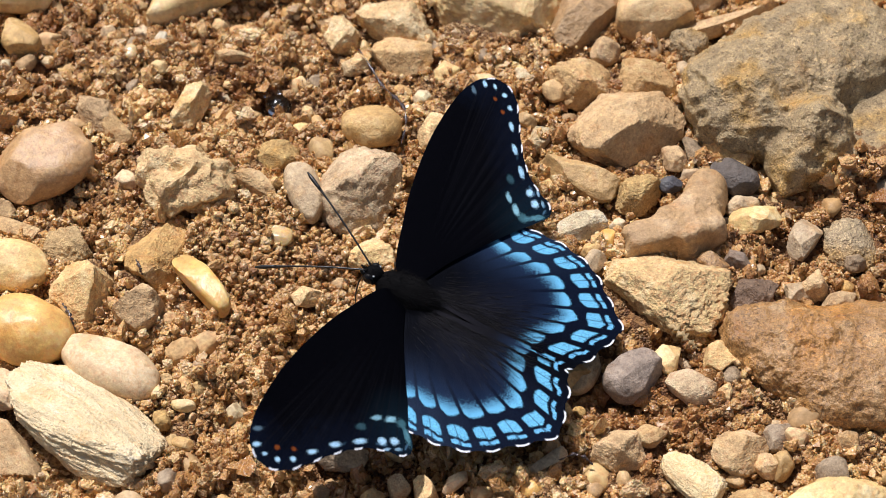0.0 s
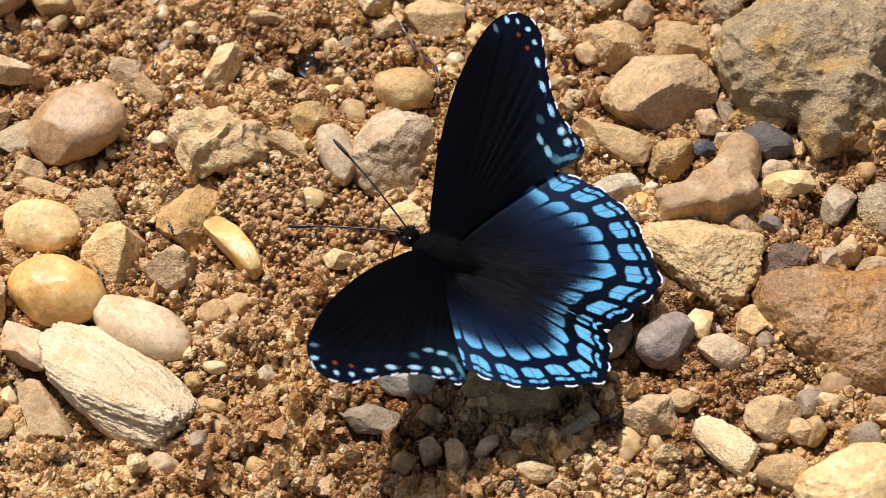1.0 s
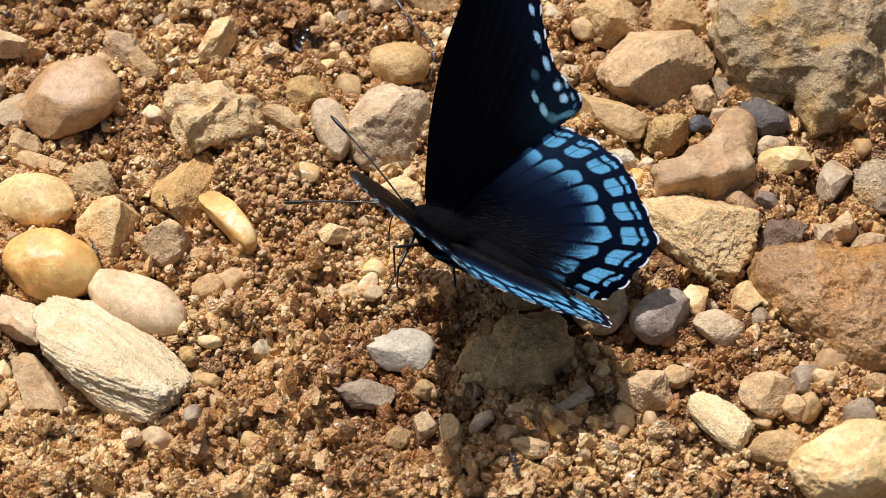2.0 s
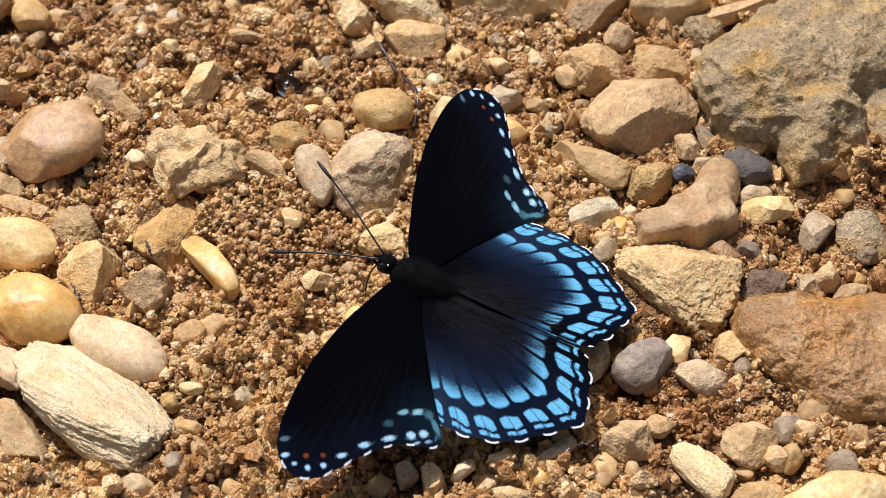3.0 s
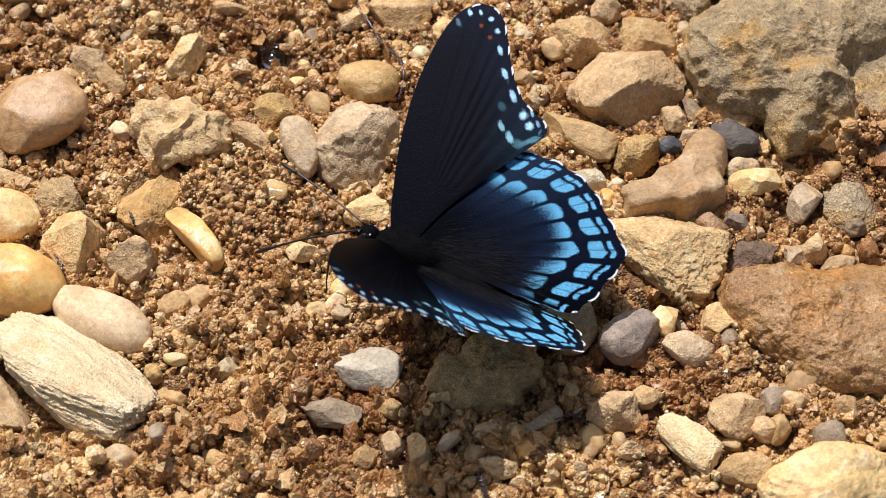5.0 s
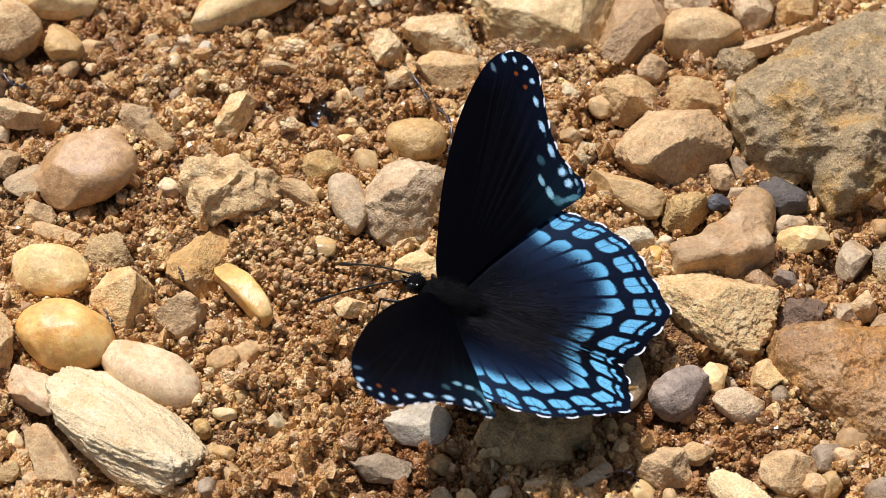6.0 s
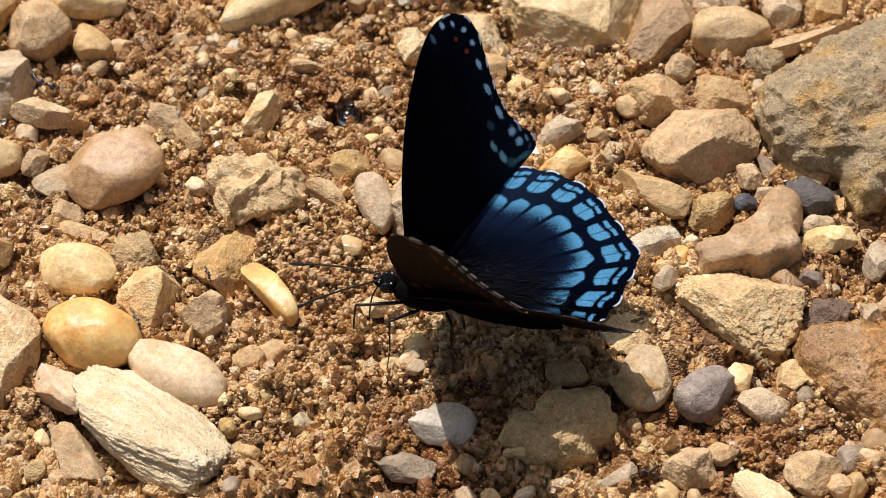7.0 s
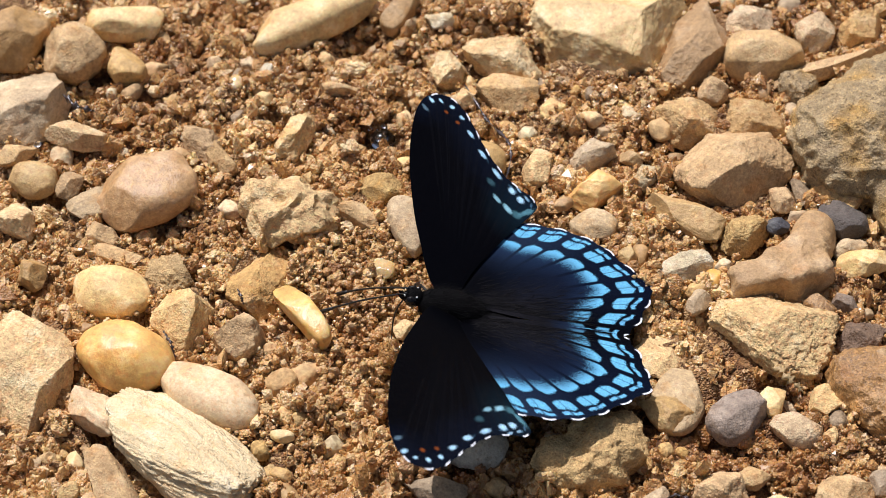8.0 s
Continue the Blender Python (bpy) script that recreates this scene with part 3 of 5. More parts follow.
stone("pebble", 19.9, 45.5, 1.1, 2.6, 1.6, 1.3, 117, "white", 3, "plain", 131)


def lobed_rock(name, where, lobes, tone, seed, lumps, category):
    """A big rock grown together from blunt lobes (x, y, z, three half axes, yaw, bluntness), with ridges, pits and grit."""
    d, f = ICO[7]
    o = np.array(where, float)
    steps = np.linspace(0, 42, 56)
    field = np.zeros((len(d), len(steps)))
    for x, y, z, a, b, c, yaw, n in lobes:
        w = math.radians(yaw)
        turn = np.array([[math.cos(w), math.sin(w), 0], [-math.sin(w), math.cos(w), 0], [0, 0, 1]])
        q = (d[:, None, :] * steps[None, :, None] + (o - (x, y, z))) @ turn.T / (a, b, c)
        field += np.exp(11 * (1 - (np.abs(q) ** n).sum(-1) ** (1 / n)))
        PLACED.append((x, y, 0.92 * a, 0.92 * b, w))
    inside = field > 1
    last = len(steps) - 1 - inside[:, ::-1].argmax(1)
    last = np.minimum(last, len(steps) - 2)
    k = np.arange(len(d))
    u, v = np.log(field[k, last]), np.log(field[k, last + 1])
    rad = steps[last] + (steps[1] - steps[0]) * np.clip(u / np.maximum(u - v, 1e-6), 0, 1)
    p = d * rad[:, None]
    g = np.random.default_rng(seed).uniform(-40, 40, 3)
    for size, high in lumps:
        p = p + d * np.array([high * (0.6 - 2.2 * abs(noise.noise(q / size + g)) if size > 4 else noise.noise(q / size + g)) for q in p])[:, None]
    me = fast_mesh(name, p * MM, f)
    me.materials.append(ROCKS[tone])
    ob = thing(name, me, LABELS[tone], category, "stones in the gravel")
    ob.matrix_world = pose(o[0] * MM, o[1] * MM, o[2] * MM)
    return ob


lobed_rock("rock", (71, 34.5, 0), [(62.5, 34.5, 2, 11.0, 12.0, 9, 15, 2.2), (77, 44.5, 0, 20, 14, 10.5, 35, 2.8), (93, 31.5, -3, 14, 20, 6.0, 0, 2.6), (75, 24.0, 0, 10.5, 13.5, 12.5, -30, 1.3)],
           "greyrock", 5, ((11, 1.8), (4.5, 0.8), (2.6, 0.7), (1.8, 0.4), (0.9, 0.22), (0.5, 0.13)), "rock")
lobed_rock("rock", (68, -29, -1), [(68, -27.5, -1, 12.5, 9.5, 7.5, -32, 2.6), (78, -29, -1, 13, 13, 7.2, 0, 2.6), (60.5, -22.5, -1, 7, 6, 6.8, 10, 2.6), (73, -36, -1.5, 9, 6.5, 5.5, -15, 2.4)],
           "brown", 6, ((9, 1.0), (3.5, 0.7), (2.4, 0.5), (1.6, 0.4), (0.8, 0.25), (0.45, 0.13)), "rock")


lobed_rock("stone", (48, 4.5, 0.5), [(52.8, 9.6, 0.5, 4.1, 7.2, 4.6, -18, 2.6), (44.6, 1.2, 0.5, 7.6, 3.2, 3.9, 14, 5.0), (49.8, 3.6, 0.3, 5.6, 5.4, 4.6, 30, 5.0)],
           "orangebrown", 9, ((6, 0.6), (2.6, 0.35), (1.2, 0.15), (0.6, 0.08)), "stone")
lobed_rock("stone", (11, -39, 0.3), [(13.8, -37.4, 0.6, 7.0, 6.0, 4.2, 15, 2.6), (5.6, -40.0, 0.3, 5.4, 4.4, 3.3, -10, 2.0), (11.0, -42.2, 0.2, 6.5, 3.6, 3.2, 5, 2.4)],
           "olive", 15, ((5, 1.0), (2.6, 0.8), (1.3, 0.4), (0.6, 0.16)), "stone")
lobed_rock("stone", (-46.5, 18.5, 1), [(-50.8, 20.6, 1.2, 5.0, 4.4, 4.6, 35, 1.5), (-43.4, 18.0, 1.0, 7.0, 5.6, 4.0, -22, 2.6), (-48.0, 15.2, 0.8, 5.4, 4.4, 4.2, 10, 2.0)],
           "cream", 12, ((5, 1.5), (2.6, 1.0), (1.3, 0.4), (0.6, 0.16)), "stone")


def clear_of_stones(x, y, grow):
    """Which of the places, in millimetres, lie outside every stone."""
    free = np.ones(len(x), bool)
    for sx, sy, a, b, w in PLACED:
        dx, dy = x - sx, y - sy
        u, v = dx * math.cos(w) + dy * math.sin(w), -dx * math.sin(w) + dy * math.cos(w)
        free &= (u / (a * grow)) ** 2 + (v / (b * grow)) ** 2 > 1
    return free


# ---- small loose pebbles ----
def pebbles(count):
    tones = ["tan", "cream", "roundtan", "orange", "greytan", "pinkgrey", "paleyellow", "grey", "white", "olive", "orangebrown", "cream"]
    made = 0
    r = np.random.default_rng(31)
    shapes = {}
    while made < count:
        x, y = r.uniform(-98, 98), r.uniform(-62, 88)
        if not clear_of_stones(np.array([x]), np.array([y]), 1.02)[0]:
            continue
        if math.hypot((x + 24) / 22, (y + 2) / 16) < 1 and r.random() < 0.8:
            continue
        if abs(x - 16) < 22 and abs(y + 20) < 15:
            continue
        s = float(np.clip(r.lognormal(0.55, 0.33), 1.0, 3.6))
        a, b, c = s * r.uniform(0.9, 1.35), s * r.uniform(0.7, 1.0), s * r.uniform(0.5, 0.8)
        tone = tones[int(r.integers(len(tones)))]
        key = (tone, int(r.integers(3)))
        if key not in shapes:
            shapes[key] = stone_mesh(1, 0.78, 0.65, 2.6, ("smooth", "plain", "rough")[key[1]], 500 + len(shapes), 3)
            shapes[key].materials.append(ROCKS[tone])
        ob = thing("pebble", shapes[key], LABELS[tone], "pebble", "small pebbles in the sand")
        k = s * r.uniform(0.85, 1.2)
        h = float(ground_height(np.array([x * MM]), np.array([y * MM]))[0])
        ob.matrix_world = pose(x * MM, y * MM, h + 0.25 * s * MM, r.uniform(-25, 25), r.uniform(-25, 25), r.uniform(0, 360)) @ Matrix.Scale(k, 4)
        PLACED.append((x, y, 0.85 * k, 0.85 * k, 0.0))
        made += 1


pebbles(290)


# ---- sand crumbs ----
def crumbs(name, count, low, high, level, lift, seed, rough, label, facets=False, patch=None):
    r = np.random.default_rng(seed)
    base, f = ICO[level]
    forms = []
    for n in range(16):
        o = r.uniform(-40, 40, 3)
        v = base * np.array([1 + 0.35 * noise.noise(p * 1.5 + o) for p in base])[:, None]
        for _ in range(9):
            w = r.normal(size=3)
            w /= np.linalg.norm(w)
            v = v - np.outer(np.maximum(v @ w - r.uniform(0.45, 0.85), 0) * 0.95, w)
        knobs = np.array([1 + rough * noise.noise(p * 3.4 + o) + 0.5 * rough * noise.noise(p * 7.1 + o) for p in base])
        forms.append(v * knobs[:, None])
    forms = np.array(forms)
    x, y = r.uniform(-104, 104, count * 3), r.uniform(-68, 96, count * 3)
    if patch:
        x, y = patch[0] + patch[2] * r.normal(size=count * 3), patch[1] + patch[3] * r.normal(size=count * 3)
    keep = clear_of_stones(x, y, 0.93) & off_hole(x, y)
    # heaps and bare patches
    d = value_noise(x * MM, y * MM, 0.009, 21 + seed) + 0.6 * value_noise(x * MM, y * MM, 0.004, 22 + seed)
    keep &= d > r.uniform(-1.5, 0.7, count * 3)
    x, y = x[keep][:count], y[keep][:count]
    n = len(x)
    size = np.clip(r.lognormal(0, 0.38, n), 0.5, 2.4) * (low + high) / 2
    fine = np.exp(-(((x + 24) / 20) ** 2 + ((y + 2) / 13) ** 2))
    size = size * (1 - (0.0 if patch else 0.45) * fine)
    a = r.normal(size=(n, 4))
    a /= np.linalg.norm(a, axis=1)[:, None]
    w, i, j, k = a.T
    rot = np.stack([1 - 2 * (j * j + k * k), 2 * (i * j - k * w), 2 * (i * k + j * w), 2 * (i * j + k * w), 1 - 2 * (i * i + k * k), 2 * (j * k - i * w), 2 * (i * k - j * w), 2 * (j * k + i * w), 1 - 2 * (i * i + j * j)], -1).reshape(n, 3, 3)
    v = np.einsum("nij,nvj->nvi", rot, forms[r.integers(16, size=n)]) * size[:, None, None] * r.uniform(0.75, 1.25, (n, 1, 3))
    under = np.exp(-(((x - 16) / 25) ** 4 + ((y + 20) / 17) ** 4))
    h = ground_height(x * MM, y * MM) / MM + size * r.uniform(-0.1, lift, n) * (1 - under) - 0.5 * under
    v = v + np.stack([x, y, h], -1)[:, None]
    tri = (f[None] + (np.arange(n) * len(base))[:, None, None]).reshape(-1, 3)
    ob = thing(name, fast_mesh(name, v.reshape(-1, 3) * MM, tri, not facets), label, "sand", kind="stuff")
    ob.data.materials.append(SOAKED if patch else CRUMB)
    return ob


def clumps(name, count, each, label):
    """Lumps of damp sand: angular grains stuck together in small heaps."""
    r = np.random.default_rng(3)
    base, f = ICO[1]
    forms = []
    for _ in range(24):
        v = base * r.uniform(0.95, 1.25, (len(base), 1))
        for _ in range(8):
            w = r.normal(size=3)
            w /= np.linalg.norm(w)
            v = v - np.outer(np.maximum(v @ w - r.uniform(0.35, 0.8), 0), w)
        forms.append(v)
    forms = np.array(forms)
    x, y = r.uniform(-104, 104, count * 4), r.uniform(-68, 96, count * 4)
    keep = clear_of_stones(x, y, 0.97) & off_hole(x, y)
    d = value_noise(x * MM, y * MM, 0.010, 24) + 0.6 * value_noise(x * MM, y * MM, 0.0045, 25)
    keep &= d > r.uniform(-1.1, 0.9, count * 4)
    keep &= r.random(count * 4) > 0.75 * np.exp(-(((x + 24) / 20) ** 2 + ((y + 2) / 13) ** 2))
    x, y = x[keep][:count], y[keep][:count]
    n = len(x)
    under = np.exp(-(((x - 16) / 25) ** 4 + ((y + 20) / 17) ** 4))
    wide = np.clip(r.lognormal(0.25, 0.4, n), 0.6, 2.9) * (1 - 0.35 * under)
    # grains heaped on one another, in lumps of uneven shape
    g = r.normal(size=(n, each, 3)) * 0.62 * wide[:, None, None] * r.uniform(0.55, 1.35, (n, 1, 3)) * (1, 1, 0.75)
    turn = r.uniform(0, math.pi, (n, 1))
    g[:, :, 0], g[:, :, 1] = g[:, :, 0] * np.cos(turn) - g[:, :, 1] * np.sin(turn), g[:, :, 0] * np.sin(turn) + g[:, :, 1] * np.cos(turn)
    g[:, :, 2] = np.abs(g[:, :, 2]) * np.exp(-0.25 * (g[:, :, 0] ** 2 + g[:, :, 1] ** 2) / wide[:, None] ** 2) - 0.15
    size = np.clip(r.lognormal(-0.6, 0.55, (n, each)), 0.25, 1.7) * (0.75 + 0.25 * wide[:, None])
    h = ground_height(x * MM, y * MM) / MM + 0.25 * wide * (1 - under)
    c = g + np.stack([x, y, h], -1)[:, None]
    c, size = c.reshape(-1, 3), size.reshape(-1)
    v = forms[r.integers(24, size=len(c))] * size[:, None, None] * r.uniform(0.65, 1.35, (len(c), 1, 3)) + c[:, None]
    tri = (f[None] + (np.arange(len(c)) * len(base))[:, None, None]).reshape(-1, 3)
    ob = thing(name, fast_mesh(name, v.reshape(-1, 3) * MM, tri, False), label, "sand", kind="stuff")
    ob.data.materials.append(CRUMB)
    return ob


clumps("sand_clumps", 3400, 16, "damp brown clumps of stuck sand grains")
crumbs("gravel_bits", 1500, 0.6, 1.35, 2, 1.2, 8, 0.34, "small angular bits of tan gravel", True)
crumbs("sand_grains", 7500, 0.36, 0.8, 1, 1.7, 5, 0.2, "loose coarse tan and brown sand grains", True)
crumbs("fine_sand", 12000, 0.26, 0.6, 1, 2.0, 6, 0.2, "fine angular golden sand grains", True)
crumbs("wet_sand", 8000, 0.28, 0.78, 1, 2.6, 9, 0.3, "wet glistening golden sand before the butterfly", False, (-24, -6, 19, 13))


# ---- butterfly ----
class Sig:
    """A number that runs through a material: sums, products and steps of it become nodes."""

    def __init__(self, t, socket):
        self.t, self.socket = t, socket

    def op(self, kind, *others, flip=False):
        n = self.t.nodes.new("ShaderNodeMath")
        n.operation = kind
        for i, v in enumerate((*others, self) if flip else (self, *others)):
            if isinstance(v, Sig):
                self.t.links.new(v.socket, n.inputs[i])
            else:
                n.inputs[i].default_value = v
        return Sig(self.t, n.outputs[0])

    def __add__(self, o):
        return self.op("ADD", o)

    def __sub__(self, o):
        return self.op("SUBTRACT", o)

    def __rsub__(self, o):
        return self.op("SUBTRACT", o, flip=True)

    def __mul__(self, o):
        return self.op("MULTIPLY", o)

    def __abs__(self):
        return self.op("ABSOLUTE")

    def __radd__(self, o):
        return self.op("ADD", o)

    def __rmul__(self, o):
        return self.op("MULTIPLY", o)

    def ramp_to(self, lo, hi):
        """0 at lo, 1 at hi, and straight between them."""
        n = self.t.nodes.new("ShaderNodeMapRange")
        self.t.links.new(self.socket, n.inputs[0])
        for i, v in ((1, lo), (2, hi)):
            if isinstance(v, Sig):
                self.t.links.new(v.socket, n.inputs[i])
            else:
                n.inputs[i].default_value = v
        return Sig(self.t, n.outputs[0])


class Paint:
    """Colours laid over one another on a wing. d: millimetres from the outer margin, f: share of the way along it,
    x, y: millimetres on the wing, away: millimetres from its root, fuzz: the grain of single scales."""

    def __init__(self, name, ground, rough, level, tint):
        self.m, self.t, self.b = nodes_of(name)
        t = self.t
        at = t.nodes.new("ShaderNodeVertexColor")
        at.layer_name = "margin"
        sep = t.nodes.new("ShaderNodeSeparateColor")
        t.links.new(at.outputs["Color"], sep.inputs[0])
        self.d, self.f = Sig(t, sep.outputs[0]) * 50.0, Sig(t, sep.outputs[1])
        tc = t.nodes.new("ShaderNodeTexCoord")
        xyz = t.nodes.new("ShaderNodeSeparateXYZ")
        t.links.new(tc.outputs["Object"], xyz.inputs[0])
        self.x, self.y = Sig(t, xyz.outputs[0]) * 1000.0, abs(Sig(t, xyz.outputs[1])) * 1000.0
        self.away = (self.x * self.x + self.y * self.y).op("SQRT")
        fine = add(t, "ShaderNodeTexNoise", Scale=5200.0, Detail=1.0)
        rib = add(t, "ShaderNodeTexNoise", Scale=700.0, Detail=3.0)
        self.scale = fine
        for n in (fine, rib):
            t.links.new(tc.outputs["Object"], n.inputs["Vector"])
        self.fuzz = (Sig(t, fine.outputs[0]) - 0.5) * 6.0
        self.soft = (Sig(t, rib.outputs[0]) - 0.5) * 6.0
        self.tone = ground
        self.b.inputs["Roughness"].default_value = rough
        self.b.inputs["Specular IOR Level"].default_value = level
        self.b.inputs["Specular Tint"].default_value = (*tint, 1)
        bump = add(t, "ShaderNodeBump", Strength=0.35, Distance=0.00015)
        t.links.new((Sig(t, fine.outputs[0]) + Sig(t, rib.outputs[0])).socket, bump.inputs["Height"])
        t.links.new(bump.outputs[0], self.b.inputs["Normal"])

    def lay(self, colour, amount):
        self.tone = mix(self.t, self.tone, colour, amount.socket)

    def done(self):
        grain = ramp(self.t, self.scale.outputs[0], [(0.3, (0.62, 0.62, 0.62)), (0.7, (1.3, 1.3, 1.3))])
        self.t.links.new(mix(self.t, self.tone, grain, 1.0, "MULTIPLY"), self.b.inputs["Base Color"])
        return self.m


BLACKS, NAVY, SKYB, PALE, RUST = (0.0012, 0.0012, 0.0019), (0.0036, 0.0068, 0.018), (0.135, 0.42, 0.65), (0.42, 0.68, 0.88), (0.22, 0.055, 0.012)


def hind_scales():
    p = Paint("hindwing_scales", BLACKS, 0.40, 0.028, (0.58, 0.68, 1.0))
    d, f, fuzz = p.d + 0.14 * p.fuzz, p.f, p.fuzz
    cell = (f - 0.103) * 8.28
    mid = abs(cell.op("FRACT") - 0.5)
    back = f.ramp_to(0.22, 0.68)
    # dark blue field that fades out towards the body
    p.lay(NAVY, p.away.ramp_to(7, 19) * f.ramp_to(1.0, 0.6) * 0.85)
    # bluish glow along the front, painted as colour
    p.lay((0.02, 0.035, 0.068), f.ramp_to(0.42, 0.10) * p.away.ramp_to(10, 22) * 0.5)
    # greyish sheen of the hairy inner part, painted as a paler tone
    p.lay((0.018, 0.0165, 0.019), p.away.ramp_to(25, 9) * f.ramp_to(0.3, 0.75) * (0.55 + 0.12 * fuzz).op("MAXIMUM", 0.0))
    vein = (mid + 0.014 * fuzz).ramp_to(0.435, 0.37)
    # the wide blue band, blunt outside, dissolving inwards into single scales
    bulge = mid * mid * 4.0
    outer = 5.7 + 1.5 * back + 1.0 * bulge
    inner = 7.6 + 2.0 * back
    band = d.ramp_to(outer, outer + 0.35) * (p.d + 0.8 * fuzz).ramp_to(inner + 1.0, inner - 1.0) * vein * f.ramp_to(1.0, 0.94)
    p.lay((0.020, 0.045, 0.11), (p.d + 1.1 * fuzz).ramp_to(inner + 5.0, inner) * d.ramp_to(outer, outer + 0.4) * vein * 0.35)
    p.lay(SKYB, band)
    # a row of rounded spots, each split by a fine dark line
    where = 3.2 + 1.2 * back - 0.45 * bulge
    thick = 1.02 + 0.28 * back - 1.3 * bulge * mid
    spot = abs(d - where).ramp_to(thick + 0.12, thick - 0.18) * (mid + 0.016 * fuzz).ramp_to(0.38, 0.33)
    p.lay(SKYB, spot * f.ramp_to(1.0, 0.97) * (1.0 - 0.55 * mid.ramp_to(0.035, 0.012)))
    # two short crescents outside each spot
    arc = 1.42 + 0.72 * back - 0.75 * bulge
    p.lay((0.15, 0.44, 0.70), abs(d - arc).ramp_to(0.42, 0.24) * (mid + 0.014 * fuzz).ramp_to(0.36, 0.31) * (1.0 - 0.7 * mid.ramp_to(0.06, 0.02)))
    p.lay((0.80, 0.82, 0.86), (p.d + 0.03 * fuzz).ramp_to(0.40, 0.29) * mid.ramp_to(0.25, 0.19))
    return p.done()


def fore_scales():
    p = Paint("forewing_scales", BLACKS, 0.42, 0.028, (0.6, 0.66, 1.0))
    d, f, fuzz = p.d + 0.12 * p.fuzz, p.f, p.fuzz
    # painted-in blue sheen on the outer third, teal glow in the inner corner
    p.lay((0.0035, 0.0060, 0.0145), (p.d + 0.8 * p.soft).ramp_to(8, 1.0) * 0.8)
    corner = (p.x + 12.0) * (p.x + 12.0) + (p.y - 24.0) * (p.y - 24.0)
    p.lay((0.008, 0.026, 0.042), (corner.op("SQRT") + 0.7 * fuzz).ramp_to(9.0, 1.0) * 0.4)
    # paler streaks between the veins: sun sheen on their relief, put into colour
    streak = add(p.t, "ShaderNodeTexNoise", Scale=1.0, Detail=2.0)
    streak.noise_dimensions = "1D"
    p.t.links.new((f * 110.0).socket, streak.inputs["W"])
    p.lay((0.0085, 0.0085, 0.0105), Sig(p.t, streak.outputs[0]).ramp_to(0.52, 0.72) * (p.d + 1.2 * p.soft).ramp_to(22, 8) * p.away.ramp_to(8, 18) * 0.75)
    # pale spots: place, half length along the margin, half width, strength
    for x, y, long, wide, k, tone in (
        (7.0, 45.6, 0.75, 0.45, 1.0, PALE), (5.0, 46.1, 0.55, 0.34, 0.9, PALE), (8.3, 43.0, 0.9, 0.45, 0.22, PALE),
        (2.7, 45.4, 0.5, 0.5, 1.0, PALE), (0.6, 43.4, 0.6, 0.45, 0.95, PALE), (-1.3, 39.8, 1.0, 0.46, 0.95, PALE), (-3.8, 35.7, 1.15, 0.5, 0.95, PALE),
        (-6.9, 31.9, 1.35, 0.55, 0.95, PALE), (-10.1, 28.8, 0.85, 0.75, 1.0, PALE), (-11.9, 27.2, 0.85, 0.75, 1.0, PALE), (-11.5, 29.6, 0.7, 0.3, 0.6, PALE), (-13.2, 28.0, 0.7, 0.3, 0.6, PALE),
        (-7.1, 25.6, 1.15, 0.5, 0.7, (0.30, 0.58, 0.70)), (-9.3, 24.0, 1.2, 0.6, 0.75, (0.32, 0.62, 0.74)), (-11.2, 23.2, 1.0, 0.9, 0.3, (0.16, 0.42, 0.50)), (-5.7, 29.3, 1.0, 0.7, 0.22, (0.14, 0.34, 0.42)), (-13.2, 24.6, 0.6, 2.0, 0.45, (0.18, 0.46, 0.56)),
        (3.9, 43.6, 0.5, 0.42, 0.9, RUST), (1.5, 41.8, 0.5, 0.42, 0.8, RUST),
    ):
        u, v = (p.x - x) * -0.64 + (p.y - y) * -0.77, (p.x - x) * 0.77 + (p.y - y) * -0.64
        r = (u * u * (1 / long ** 2) + v * v * (1 / wide ** 2)).op("SQRT")
        p.lay(tone, (r + 0.30 * fuzz + 0.12 * p.soft).ramp_to(1.12, 0.72) * k)
    cell = f * 8.0
    mid = abs(cell.op("FRACT") - 0.5)
    p.lay((0.10, 0.22, 0.34), abs(d - 1.25).ramp_to(0.3, 0.15) * mid.ramp_to(0.3, 0.2) * mid.ramp_to(0.03, 0.08) * f.ramp_to(0.45, 0.9) * 0.5)
    p.lay((0.78, 0.80, 0.84), (p.d + 0.03 * fuzz).ramp_to(0.40, 0.30) * mid.ramp_to(0.2, 0.15))
    return p.done()


def under_scales():
    p = Paint("underside_scales", (0.0045, 0.0028, 0.0024), 0.75, 0.03, (1.0, 0.8, 0.65))
    d, f = p.d + 0.1 * p.fuzz, p.f
    mid = abs(((f - 0.103) * 8.28).op("FRACT") - 0.5)
    p.lay((0.011, 0.006, 0.004), p.away.ramp_to(8, 26) * 0.8)
    p.lay((0.09, 0.028, 0.009), abs(d - 6.2).ramp_to(0.9, 0.5) * mid.ramp_to(0.3, 0.2) * 0.8)
    p.lay((0.25, 0.34, 0.42), abs(d - 2.0).ramp_to(0.5, 0.3) * mid.ramp_to(0.4, 0.3) * 0.7)
    for x, y in ((3.0, 5.0), (1.0, 9.0)):
        r = ((p.x - x) * (p.x - x) + (p.y - y) * (p.y - y)).op("SQRT")
        p.lay((0.10, 0.032, 0.010), r.ramp_to(1.2, 0.8) * 0.8)
    p.lay((0.78, 0.80, 0.84), p.d.ramp_to(0.75, 0.55) * mid.ramp_to(0.3, 0.25))
    return p.done()


HIND_TOP, FORE_TOP, UNDER = hind_scales(), fore_scales(), under_scales()


